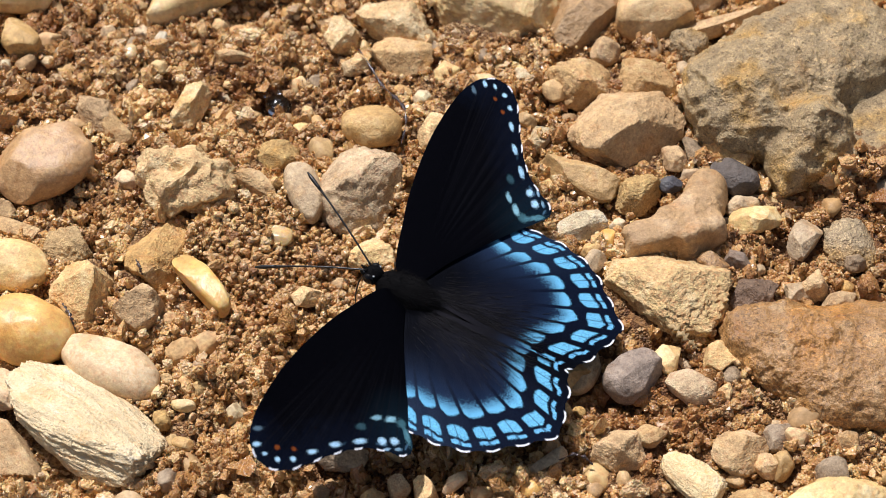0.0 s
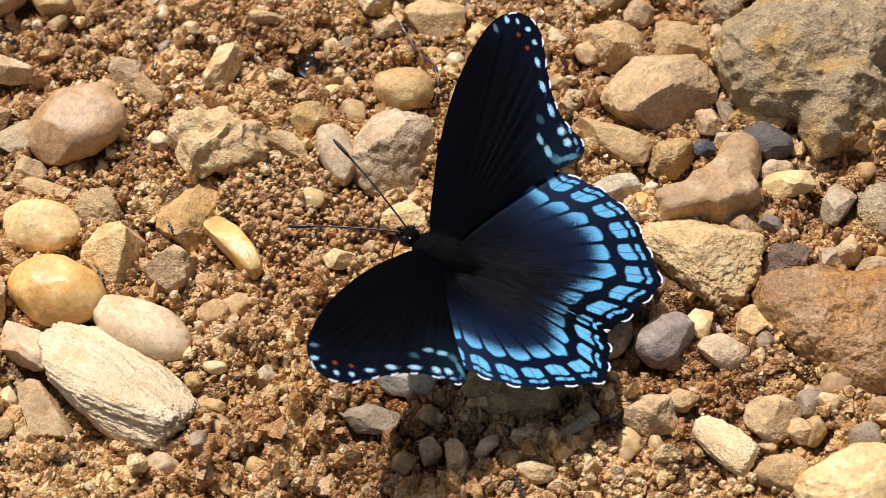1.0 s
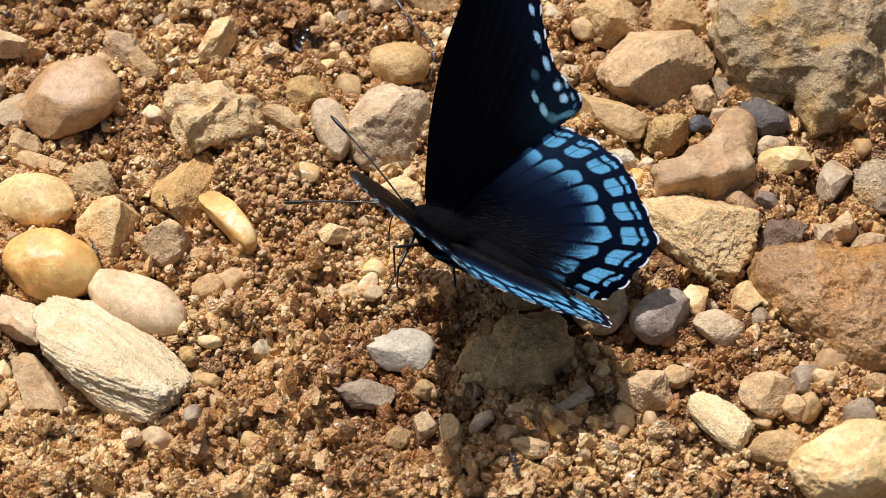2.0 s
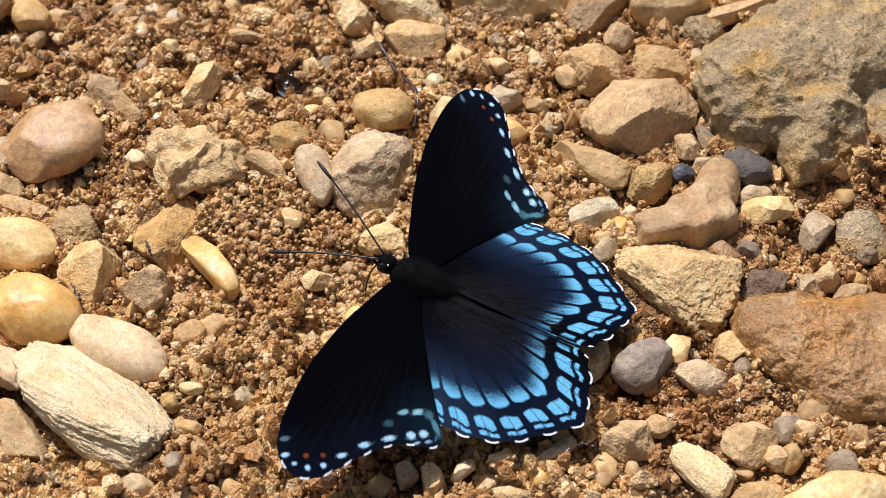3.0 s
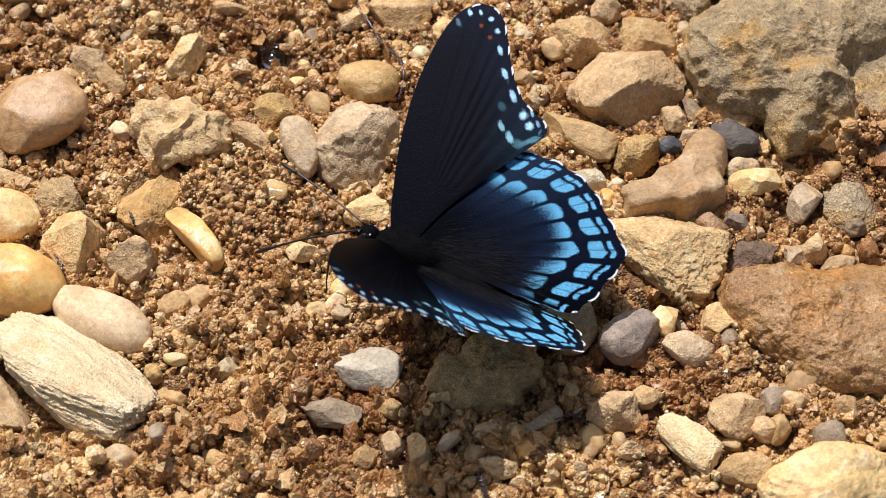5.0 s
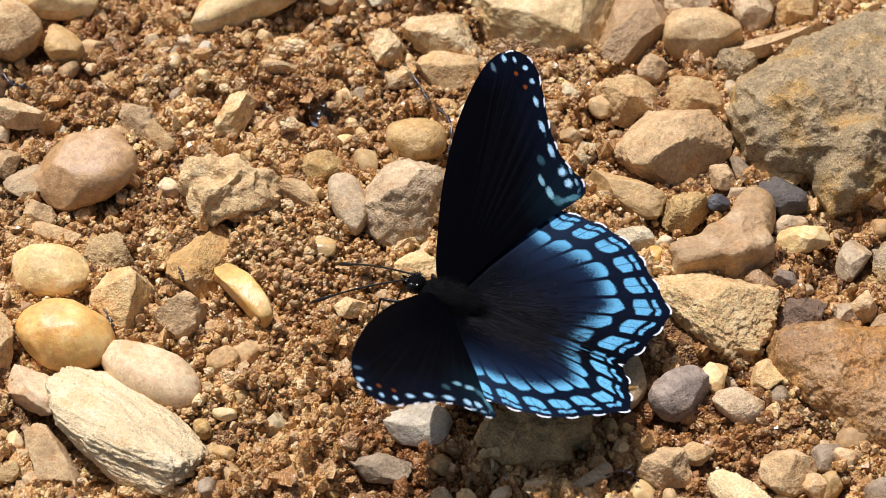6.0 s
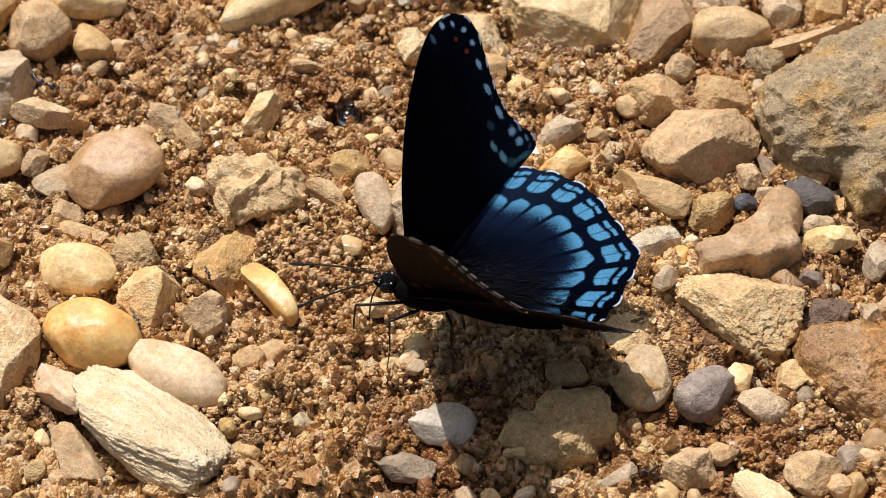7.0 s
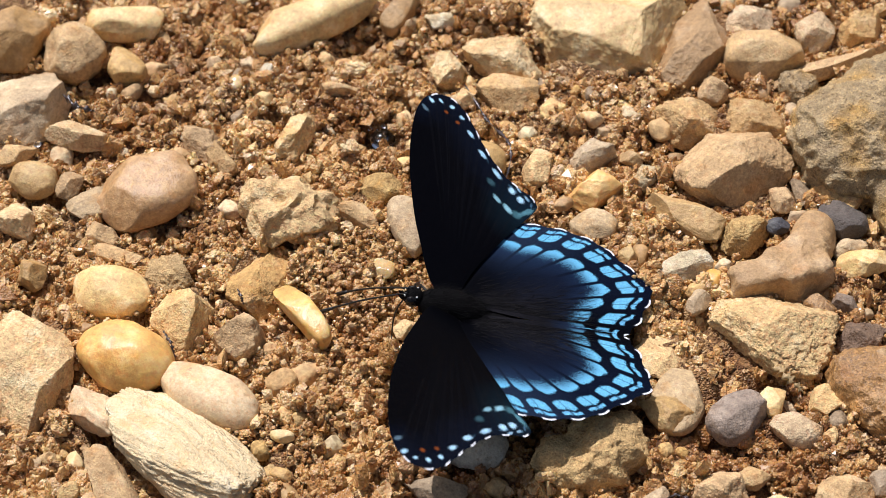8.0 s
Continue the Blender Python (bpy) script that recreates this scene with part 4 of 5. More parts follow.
def plain(name, c, rough, level=0.4, spread=0.3):
    m, t, b = nodes_of(name)
    tc = t.nodes.new("ShaderNodeTexCoord")
    n = add(t, "ShaderNodeTexNoise", Scale=2500.0, Detail=4.0)
    t.links.new(tc.outputs["Object"], n.inputs["Vector"])
    t.links.new(ramp(t, n.outputs[0], [(0.3, shade(c, 1 - spread)), (0.7, shade(c, 1 + spread))]), b.inputs["Base Color"])
    b.inputs["Roughness"].default_value, b.inputs["Specular IOR Level"].default_value = rough, level
    return m


FUR = plain("black_fur", (0.004, 0.0037, 0.004), 0.8, 0.05)
HAIR = plain("dark_hair", (0.005, 0.0045, 0.0048), 0.5, 0.08)
GREY_HAIR = plain("grey_hair", (0.014, 0.0125, 0.013), 0.5, 0.12)
EYE = plain("glossy_eye", (0.008, 0.007, 0.007), 0.25, 0.3)
HORN = plain("black_horn", (0.012, 0.011, 0.010), 0.35, 0.4)
WHITE = plain("white_scales", (0.72, 0.72, 0.7), 0.7, 0.2)


def closed_curve(pts, per):
    """A smooth closed line through the points."""
    p = np.array(pts, float)
    n = len(p)
    t = np.linspace(0, 1, per, endpoint=False)[:, None]
    out = []
    for i in range(n):
        a, b, c, d = p[i - 1], p[i], p[(i + 1) % n], p[(i + 2) % n]
        out.append(0.5 * (2 * b + (c - a) * t + (2 * a - 5 * b + 4 * c - d) * t ** 2 + (3 * b - a - 3 * c + d) * t ** 3))
    return np.concatenate(out)


def step(x, lo, hi):
    s = np.clip((x - lo) / (hi - lo), 0, 1)
    return s * s * (3 - 2 * s)


def wing_mesh(name, outline, first, last, centre, cells, shift, top_side, side, scallop, tuck=0.0):
    """A thin wing: an upper and an under sheet that meet at the rim. The margin runs from point first to point last of the outline."""
    per = 16
    rim = closed_curve(outline, per)
    a, b = first * per, last * per
    margin = rim[a : b + 1]
    angle = lambda p: np.arctan2(p[:, 1] + 2.0, p[:, 0] - 1.0)
    order = np.concatenate([[0], np.hypot(*np.diff(margin, axis=0).T).cumsum()])
    run = order / order[-1]
    # small scallops, deepest between the veins
    cell = (run - shift) * cells
    dent = scallop * (0.5 + 0.5 * np.cos(2 * np.pi * cell)) * step(run, 0, 0.06) * step(1 - run, 0, 0.06)
    out = margin - centre
    rim[a : b + 1] = margin - out / np.hypot(*out.T)[:, None] * dent[:, None]
    margin = rim[a : b + 1]
    rings = 1 - (1 - np.linspace(0, 1, 46)[1:]) ** 1.5
    pts = np.concatenate([[centre], (centre + rings[:, None, None] * (rim - centre)).reshape(-1, 2)])
    d2 = np.empty(len(pts))
    for s in range(0, len(pts), 4000):
        d2[s : s + 4000] = (((pts[s : s + 4000, None] - margin[None]) ** 2).sum(-1)).min(1)
    dist = np.sqrt(d2)
    th = angle(margin)
    frac = np.interp(angle(pts), th, run)
    ribs = 0.025 * np.cos(2 * np.pi * (frac - shift) * cells) * np.clip(dist / 6, 0, 1) * np.clip(np.hypot(*pts.T) / 14 - 0.6, 0, 1) * (1.0 if tuck > 0 else 1.3)
    sag = -0.0009 * (pts[:, 1] - 6) ** 2 * (pts[:, 1] > 6)
    # the hindwing's front strip is tucked under the forewing
    sag = sag - tuck * np.maximum(0.894 * pts[:, 0] + 0.447 * pts[:, 1] - 0.2, 0)
    edge = np.concatenate([[0], np.repeat(rings, len(rim))])
    thick = 0.09 * (1 - edge ** 8)
    n, m = len(rim), len(rings)
    k = 1 + np.arange(n * m).reshape(m, n)
    nxt = np.roll(k, -1, axis=1)
    fan = np.stack([np.zeros(n, int), k[0], nxt[0]], -1)
    t1 = np.stack([k[:-1], k[1:], nxt[1:]], -1).reshape(-1, 3)
    t2 = np.stack([k[:-1], nxt[1:], nxt[:-1]], -1).reshape(-1, 3)
    tri = np.concatenate([fan, t1, t2])
    top = np.stack([pts[:, 0], side * pts[:, 1], ribs + sag + thick], -1)
    low = np.stack([pts[:, 0], side * pts[:, 1], ribs + sag - thick], -1)
    tri = tri if side < 0 else tri[:, ::-1]
    v = np.concatenate([top, low]) * MM
    f = np.concatenate([tri, tri[:, ::-1] + len(pts)])
    area = np.cross(top[tri[0, 1]] - top[tri[0, 0]], top[tri[0, 2]] - top[tri[0, 0]])[2]
    if area < 0:
        f = f[:, ::-1]
    me = fast_mesh(name, v, f)
    me.materials.append(top_side)
    me.materials.append(UNDER)
    me.polygons.foreach_set("material_index", np.concatenate([np.zeros(len(tri), int), np.ones(len(tri), int)]).astype(np.int32))
    at = me.color_attributes.new("margin", "FLOAT_COLOR", "POINT")
    both = np.tile(np.stack([dist / 50, frac, 0 * dist, 0 * dist + 1], -1), (2, 1))
    at.data.foreach_set("color", both.astype(np.float32).ravel())
    return me


FORE = [(0.5, -0.6), (4.0, 0.4), (5.8, 3.5), (7.4, 9.0), (9.0, 15.0), (10.2, 22.0), (10.9, 29.3), (10.7, 37.0), (9.8, 42.5), (8.1, 46.1), (5.4, 48.1), (2.6, 47.8), (0.1, 45.8), (-2.0, 42.3), (-4.0, 38.6), (-6.4, 34.9), (-9.0, 32.0), (-12.0, 30.0), (-14.3, 28.9), (-15.4, 26.6), (-13.6, 23.4), (-10.8, 19.5), (-6.8, 13.4), (-3.2, 7.4), (-0.8, 2.0)]
HIND = [(1.0, -0.6), (3.2, 4.2), (1.2, 10.4), (-2.0, 16.4), (-6.0, 21.2), (-11.0, 23.2), (-15.2, 23.8), (-19.3, 23.5), (-22.9, 22.6), (-26.3, 21.0), (-29.2, 18.5), (-31.8, 16.2), (-34.0, 14.1), (-36.2, 11.7), (-35.9, 9.2), (-34.9, 5.6), (-34.0, 2.6), (-32.6, 0.0), (-31.2, -1.4), (-27.5, -2.2), (-18.0, -2.0), (-7.0, -1.4)]

fly = tagged(new("butterfly"), "black and iridescent blue butterfly flexing its wings on damp sand", "butterfly")


def wing(kind, side):
    if kind == "forewing":
        me = wing_mesh(kind, FORE, 9, 19, np.array((-1.0, 24.0)), 8.0, 0.0, FORE_TOP, side, 0.3)
    else:
        me = wing_mesh(kind, HIND, 5, 18, np.array((-16.0, 10.5)), 8.28, 0.103, HIND_TOP, side, 0.6, 0.12)
        me.transform(Matrix.Translation((0, 0, -0.00035)))
    return part(kind, me, None, fly, "black forewing with pale blue spots along its edge" if kind == "forewing" else "black hindwing with a broad banded blue border")


lf, rf, lh, rh = wing("forewing", 1), wing("forewing", -1), wing("hindwing", 1), wing("hindwing", -1)


def lump(a, b, c, where, turn=0.0, level=4, rough=0.04, seed=1, taper=0.0):
    """A soft rounded form; taper thins it towards its rear end."""
    d, f = ICO[level]
    v = d * (a, b, c)
    v = v * np.stack([np.ones(len(v)), 1 + taper * d[:, 0], 1 + taper * d[:, 0]], -1)
    s = np.array([1 + rough * noise.noise(p * 3.0 + seed * 7.0) for p in d])
    me = fast_mesh("form", v * s[:, None] * MM, f)
    me.transform(pose(where[0] * MM, where[1] * MM, where[2] * MM, 0, turn, 0))
    return me


def tube(points, radii, sides=8):
    """A round tapering stalk through the points, in millimetres."""
    p = np.array(points, float)
    v, f = [], []
    for i, (c, rad) in enumerate(zip(p, radii)):
        t = p[min(i + 1, len(p) - 1)] - p[max(i - 1, 0)]
        t /= np.linalg.norm(t)
        a = np.cross(t, (0.31, 0.2, 0.93))
        a /= np.linalg.norm(a)
        b = np.cross(t, a)
        for s in range(sides):
            w = 2 * math.pi * s / sides
            v.append(c + rad * (math.cos(w) * a + math.sin(w) * b))
    for i in range(len(p) - 1):
        for s in range(sides):
            j, k = i * sides + s, i * sides + (s + 1) % sides
            f += [(j, k, k + sides), (j, k + sides, j + sides)]
    n = len(v)
    v += [p[0], p[-1]]
    for s in range(sides):
        f += [(n, (s + 1) % sides, s), (n + 1, n - sides + s, n - sides + (s + 1) % sides)]
    return fast_mesh("stalk", np.array(v) * MM, f)


def smooth_line(pts, n):
    p = np.array(pts, float)
    s = np.linspace(0, len(p) - 1, n)
    q = np.stack([np.interp(s, np.arange(len(p)), p[:, c]) for c in range(3)], -1)
    for _ in range(4):
        q[1:-1] = 0.25 * q[:-2] + 0.5 * q[1:-1] + 0.25 * q[2:]
    return q


thorax = part("thorax", lump(6.4, 3.4, 3.3, (0.6, 0, 0.6), 0, 4, 0.08, 2), FUR, fly, "black furry thorax")
abdomen = part("abdomen", lump(11.5, 2.2, 2.0, (-13.5, 0, -0.9), -4, 4, 0.03, 3, 0.28), FUR, fly, "slim black abdomen between the hindwings")
head = part("head", lump(1.9, 1.9, 1.7, (7.6, 0, 1.2), 0, 3, 0.05, 4), FUR, fly, "small black head")
for s in (1, -1):
    part("eye", lump(1.15, 0.8, 1.15, (7.9, s * 1.4, 1.3), 0, 3, 0.0, 5), EYE, head, "glossy black eye")
    part("palp", tube(smooth_line([(8.8, s * 0.5, 0.7), (9.7, s * 0.5, 1.0), (10.5, s * 0.42, 1.5)], 8), [0.4, 0.42, 0.42, 0.40, 0.36, 0.3, 0.22, 0.1]), FUR, head)
    for u, w, z in ((9.3, 0.9, 1.95), (7.2, 1.3, 2.45)):
        part("white_spot", lump(0.2, 0.17, 0.17, (u, s * w, z), 0, 2, 0.0, 6), WHITE, head)


def antenna(s, tip):
    root = np.array((8.9, s * 0.7, 2.4))
    tip = np.array(tip, float)
    bow = np.array((0, 0, 0.6))
    line = [root + (tip - root) * q + bow * math.sin(math.pi * q) for q in np.linspace(0, 1, 26)]
    rad = [0.18] * 18 + [0.19, 0.21, 0.25, 0.30, 0.33, 0.34, 0.29, 0.15]
    a = part("antenna", tube(line, rad), HORN, fly, "thin black antenna with a thickened tip")
    part("club", tube(line[20:], [x * 1.12 for x in rad[20:]]), HORN, a)
    return a


def feeler(side, turn, lift):
    """An antenna's pose on the head: turned sideways and lifted from its built position, in degrees."""
    root = Matrix.Translation((0.0089, side * 0.0007, 0.0024))
    rest = pose(0, 0, 0, 0, 0, side * 15) @ pose(0, 0, 0, 0, 10, 0)
    return root @ pose(0, 0, 0, 0, 0, turn) @ pose(0, 0, 0, 0, -lift, 0) @ rest.inverted() @ root.inverted()


def antenna_tip(side):
    way = pose(0, 0, 0, 0, 0, side * 15) @ pose(0, 0, 0, 0, 10, 0) @ Vector((21.5, 0, 0))
    return (8.9 + way.x, side * 0.7 + way.y, 2.4 + way.z)


la, ra = antenna(1, antenna_tip(1)), antenna(-1, antenna_tip(-1))
part("proboscis", tube(smooth_line([(9.2, 0.0, 0.3), (10.0, 0.2, -2.4), (9.9, 0.5, -5.8), (9.2, 0.8, -9.4)], 14), [0.16] * 10 + [0.14, 0.12, 0.1, 0.07]), HORN, head, "thin curved dark proboscis reaching down to the sand")


def leg(s, root, knee, ankle, foot):
    """A bent leg of thigh, shin and clawed foot."""
    thigh = tube(smooth_line([root, knee], 6), [0.30, 0.36, 0.36, 0.32, 0.27, 0.22])
    base = part("leg", thigh, HORN, fly, "thin jointed black leg")
    part("shin", tube(smooth_line([knee, ankle], 6), [0.22, 0.22, 0.20, 0.19, 0.18, 0.16]), HORN, base)
    part("foot", tube(smooth_line([ankle, foot], 5), [0.15, 0.14, 0.13, 0.12, 0.05]), HORN, base)
    return base


leg(1, (1.3, 2.2, -1.9), (6.3, 6.7, -1.6), (5.1, 6.7, -8.5), (5.0, 10.0, -10.4))
leg(1, (-3.6, 2.0, -1.6), (-4.7, 4.9, -1.4), (-5.8, 4.2, -7.7), (-7.3, 5.2, -8.9))
foreleg = leg(1, (4.5, 1.2, -1.8), (12.6, 2.6, -3.2), (12.2, 2.8, -8.3), (11.6, 4.2, -10.4))
leg(-1, (1.3, -2.2, -1.9), (6.3, -6.7, -1.6), (5.1, -7.2, -8.5), (5.0, -10.0, -10.4))
leg(-1, (-3.6, -2.0, -1.6), (-4.7, -4.9, -1.4), (-5.8, -4.6, -7.7), (-7.3, -5.2, -8.9))


def hairs(name, count, seed, parent, where, label, material=HAIR):
    """Fine tapered hairs, each a thin three-sided spike."""
    r = np.random.default_rng(seed)
    v, f = [], []
    for n in range(count):
        root, way, length = where(r)
        way = way / np.linalg.norm(way)
        a = np.cross(way, r.normal(size=3))
        a /= np.linalg.norm(a)
        b = np.cross(way, a)
        w = 0.026
        bend = r.normal(size=3) * 0.12 * length
        i = len(v)
        for q, rad in ((0, w), (0.5, w * 0.8)):
            c = root + way * length * q + bend * q * q
            v += [c + rad * a, c + rad * (-0.5 * a + 0.87 * b), c + rad * (-0.5 * a - 0.87 * b)]
        v.append(root + way * length + bend)
        for s in range(3):
            k = (s + 1) % 3
            f += [(i + s, i + k, i + 3 + k), (i + s, i + 3 + k, i + 3 + s), (i + 3 + s, i + 3 + k, i + 6)]
    return part(name, fast_mesh(name, np.array(v) * MM, f), material, parent, label)


def on_thorax(r):
    d = r.normal(size=3)
    d[2] = abs(d[2])
    d /= np.linalg.norm(d)
    return d * (6.2, 3.3, 3.2) + (0.6, 0, 0.6), d * (0.6, 1, 1) + (-0.9, 0, 0), r.uniform(1.0, 2.2)


def on_back(r):
    x = r.uniform(-24, -4)
    return np.array((x, r.normal() * 1.2, 0.3)), np.array((-1.0, r.normal() * 0.35, 0.12)), r.uniform(2.0, 4.2)


def on_head(r):
    d = r.normal(size=3)
    d[2] = abs(d[2])
    d /= np.linalg.norm(d)
    return d * (1.9, 2.0, 1.8) + (7.7, 0, 1.3), d + (0.3, 0, 0), r.uniform(0.4, 1.0)


hairs("head_hair", 220, 6, head, on_head, "short dark hair")
hairs("thorax_hair", 900, 4, thorax, on_thorax, "dark silky hair")
hairs("abdomen_hair", 500, 5, abdomen, on_back, "dark silky hair")


def hind_hair(s, parent):
    def spot(r):
        u = r.uniform(-24, -3)
        v = abs(r.normal()) * 3.2 - 0.6
        return np.array((u, s * v, -0.3)), np.array((-1.0, s * 0.1 * v, r.uniform(0.03, 0.12))), r.uniform(2.0, 3.6)

    hairs("inner_edge_hair", 900, 9 + s, parent, spot, "dark grey hair along the inner edge", GREY_HAIR)


hind_hair(1, lh)
hind_hair(-1, rh)


# ---- scraps of plants and water in the gravel ----
SCRAP = plain("dead_plant", (0.06, 0.042, 0.04), 0.3, 0.6)
STRAW = plain("dry_straw", (0.42, 0.29, 0.14), 0.6, 0.3)
wet_m, wet_t, wet_b = nodes_of("water")
wet_b.inputs["Base Color"].default_value, wet_b.inputs["Roughness"].default_value = (0.9, 0.95, 1.0, 1), 0.12
wet_b.inputs["Transmission Weight"].default_value, wet_b.inputs["IOR"].default_value = 1.0, 1.33


def strip(name, points, width, label, material=SCRAP):
    """A curled, slightly folded strip of dead leaf or fibre."""
    line = smooth_line(points, 26)
    v, f = [], []
    for i, c in enumerate(line):
        t = line[min(i + 1, 25)] - line[max(i - 1, 0)]
        t /= np.linalg.norm(t)
        w = 0.5 * width * math.sin(math.pi * (0.06 + 0.9 * i / 25)) ** 0.6
        turn = 1.3 * math.sin(i * 0.83 + points[0][0])
        w *= 0.75 + 0.35 * math.sin(i * 1.7)
        side = np.cross(t, (0, 0, 1))
        side /= np.linalg.norm(side)
        up = np.cross(side, t)
        a = side * math.cos(turn) + up * math.sin(turn)
        b = np.cross(a, t)
        v += [c - w * a, c - 0.25 * w * b, c + w * a, c + 0.12 * w * b + 0.05 * b]
        if i:
            j, k = 4 * i - 4, 4 * i
            for q in range(4):
                n = (q + 1) % 4
                f.append((j + q, j + n, k + n, k + q))
    f += [(0, 1, 2, 3), (len(v) - 1, len(v) - 2, len(v) - 3, len(v) - 4)]
    ob = thing(name, fast_mesh(name, np.array(v) * MM, f), label, "plant scrap")
    ob.data.materials.append(material)
    return ob


strip("dead_leaf_strip", [(-12.9, 51.2, 2.5), (-10.6, 46.5, 2.5), (-8.1, 41.3, 1.5), (-5.1, 36.7, 3.0), (-3.4, 32.6, 4.0), (-3.3, 29.8, 3.0), (-4.4, 25.9, 1.5)], 1.0, "curled dark dead leaf strip among stones")
strip("plant_fibre", [(22.4, -49.2, 1.0), (25.3, -48.4, 2.0), (27.3, -49.2, 2.0), (28.6, -50.3, 1.0)], 0.9, "thin dark plant fibre on sand")
strip("plant_fibre", [(9.2, -59.4, 1.0), (10.2, -62.4, 2.5), (10.7, -64.9, 1.0)], 1.8, "dark shiny blade of dead leaf")
strip("plant_fibre", [(-66.3, -13.5, 3.0), (-64.5, -16.8, 3.5), (-63.7, -18.8, 1.5)], 1.0, "dark fibre beside the yellow pebble")
strip("plant_fibre", [(-93.4, 48.7, 2.0), (-90.2, 44.4, 3.0), (-86.2, 43.9, 2.0)], 2.2, "dark scrap of dead leaf on gravel")
strip("plant_fibre", [(-53.6, -3.4, 3.0), (-52.7, -5.6, 3.5), (-52.3, -6.4, 2.0)], 0.9, "small dark fibre beside stones")
strip("straw", [(43.4, -19.7, 2.0), (45.9, -23.4, 3.0), (48.7, -25.7, 1.5)], 2.4, "dry tan splinter of straw", STRAW)


def drop(x, y, z, size):
    ob = thing("water_drop", lump(size, size, size * 0.7, (0, 0, 0), 0, 3, 0.0, 1), "clear glinting drop of water in a hollow", "water drop")
    ob.data.materials.append(wet_m)
    ob.location = (x * MM, y * MM, z * MM)
    return ob


drop(-29.3, 43.4, -5.4, 2.6)
drop(-29.0, 45.2, -3.4, 0.5)
drop(-28.6, 41.6, -3.6, 0.5)
drop(-29.9, 40.9, -2.9, 0.4)
drop(-31.6, 43.9, -3.0, 0.45)
drop(-96.5, 34.4, 2.5, 0.8)


# ---- what moves ----
def hinge(side, up, twist=0.0, sweep=0.0):
    """A wing's pose on the body: raised, twisted about its span and swept forwards, in degrees."""
    return pose(0, side * 0.002, 0.0015, side * up) @ pose(0, 0, 0, 0, twist, 0) @ pose(0, 0, 0, 0, 0, -side * sweep)


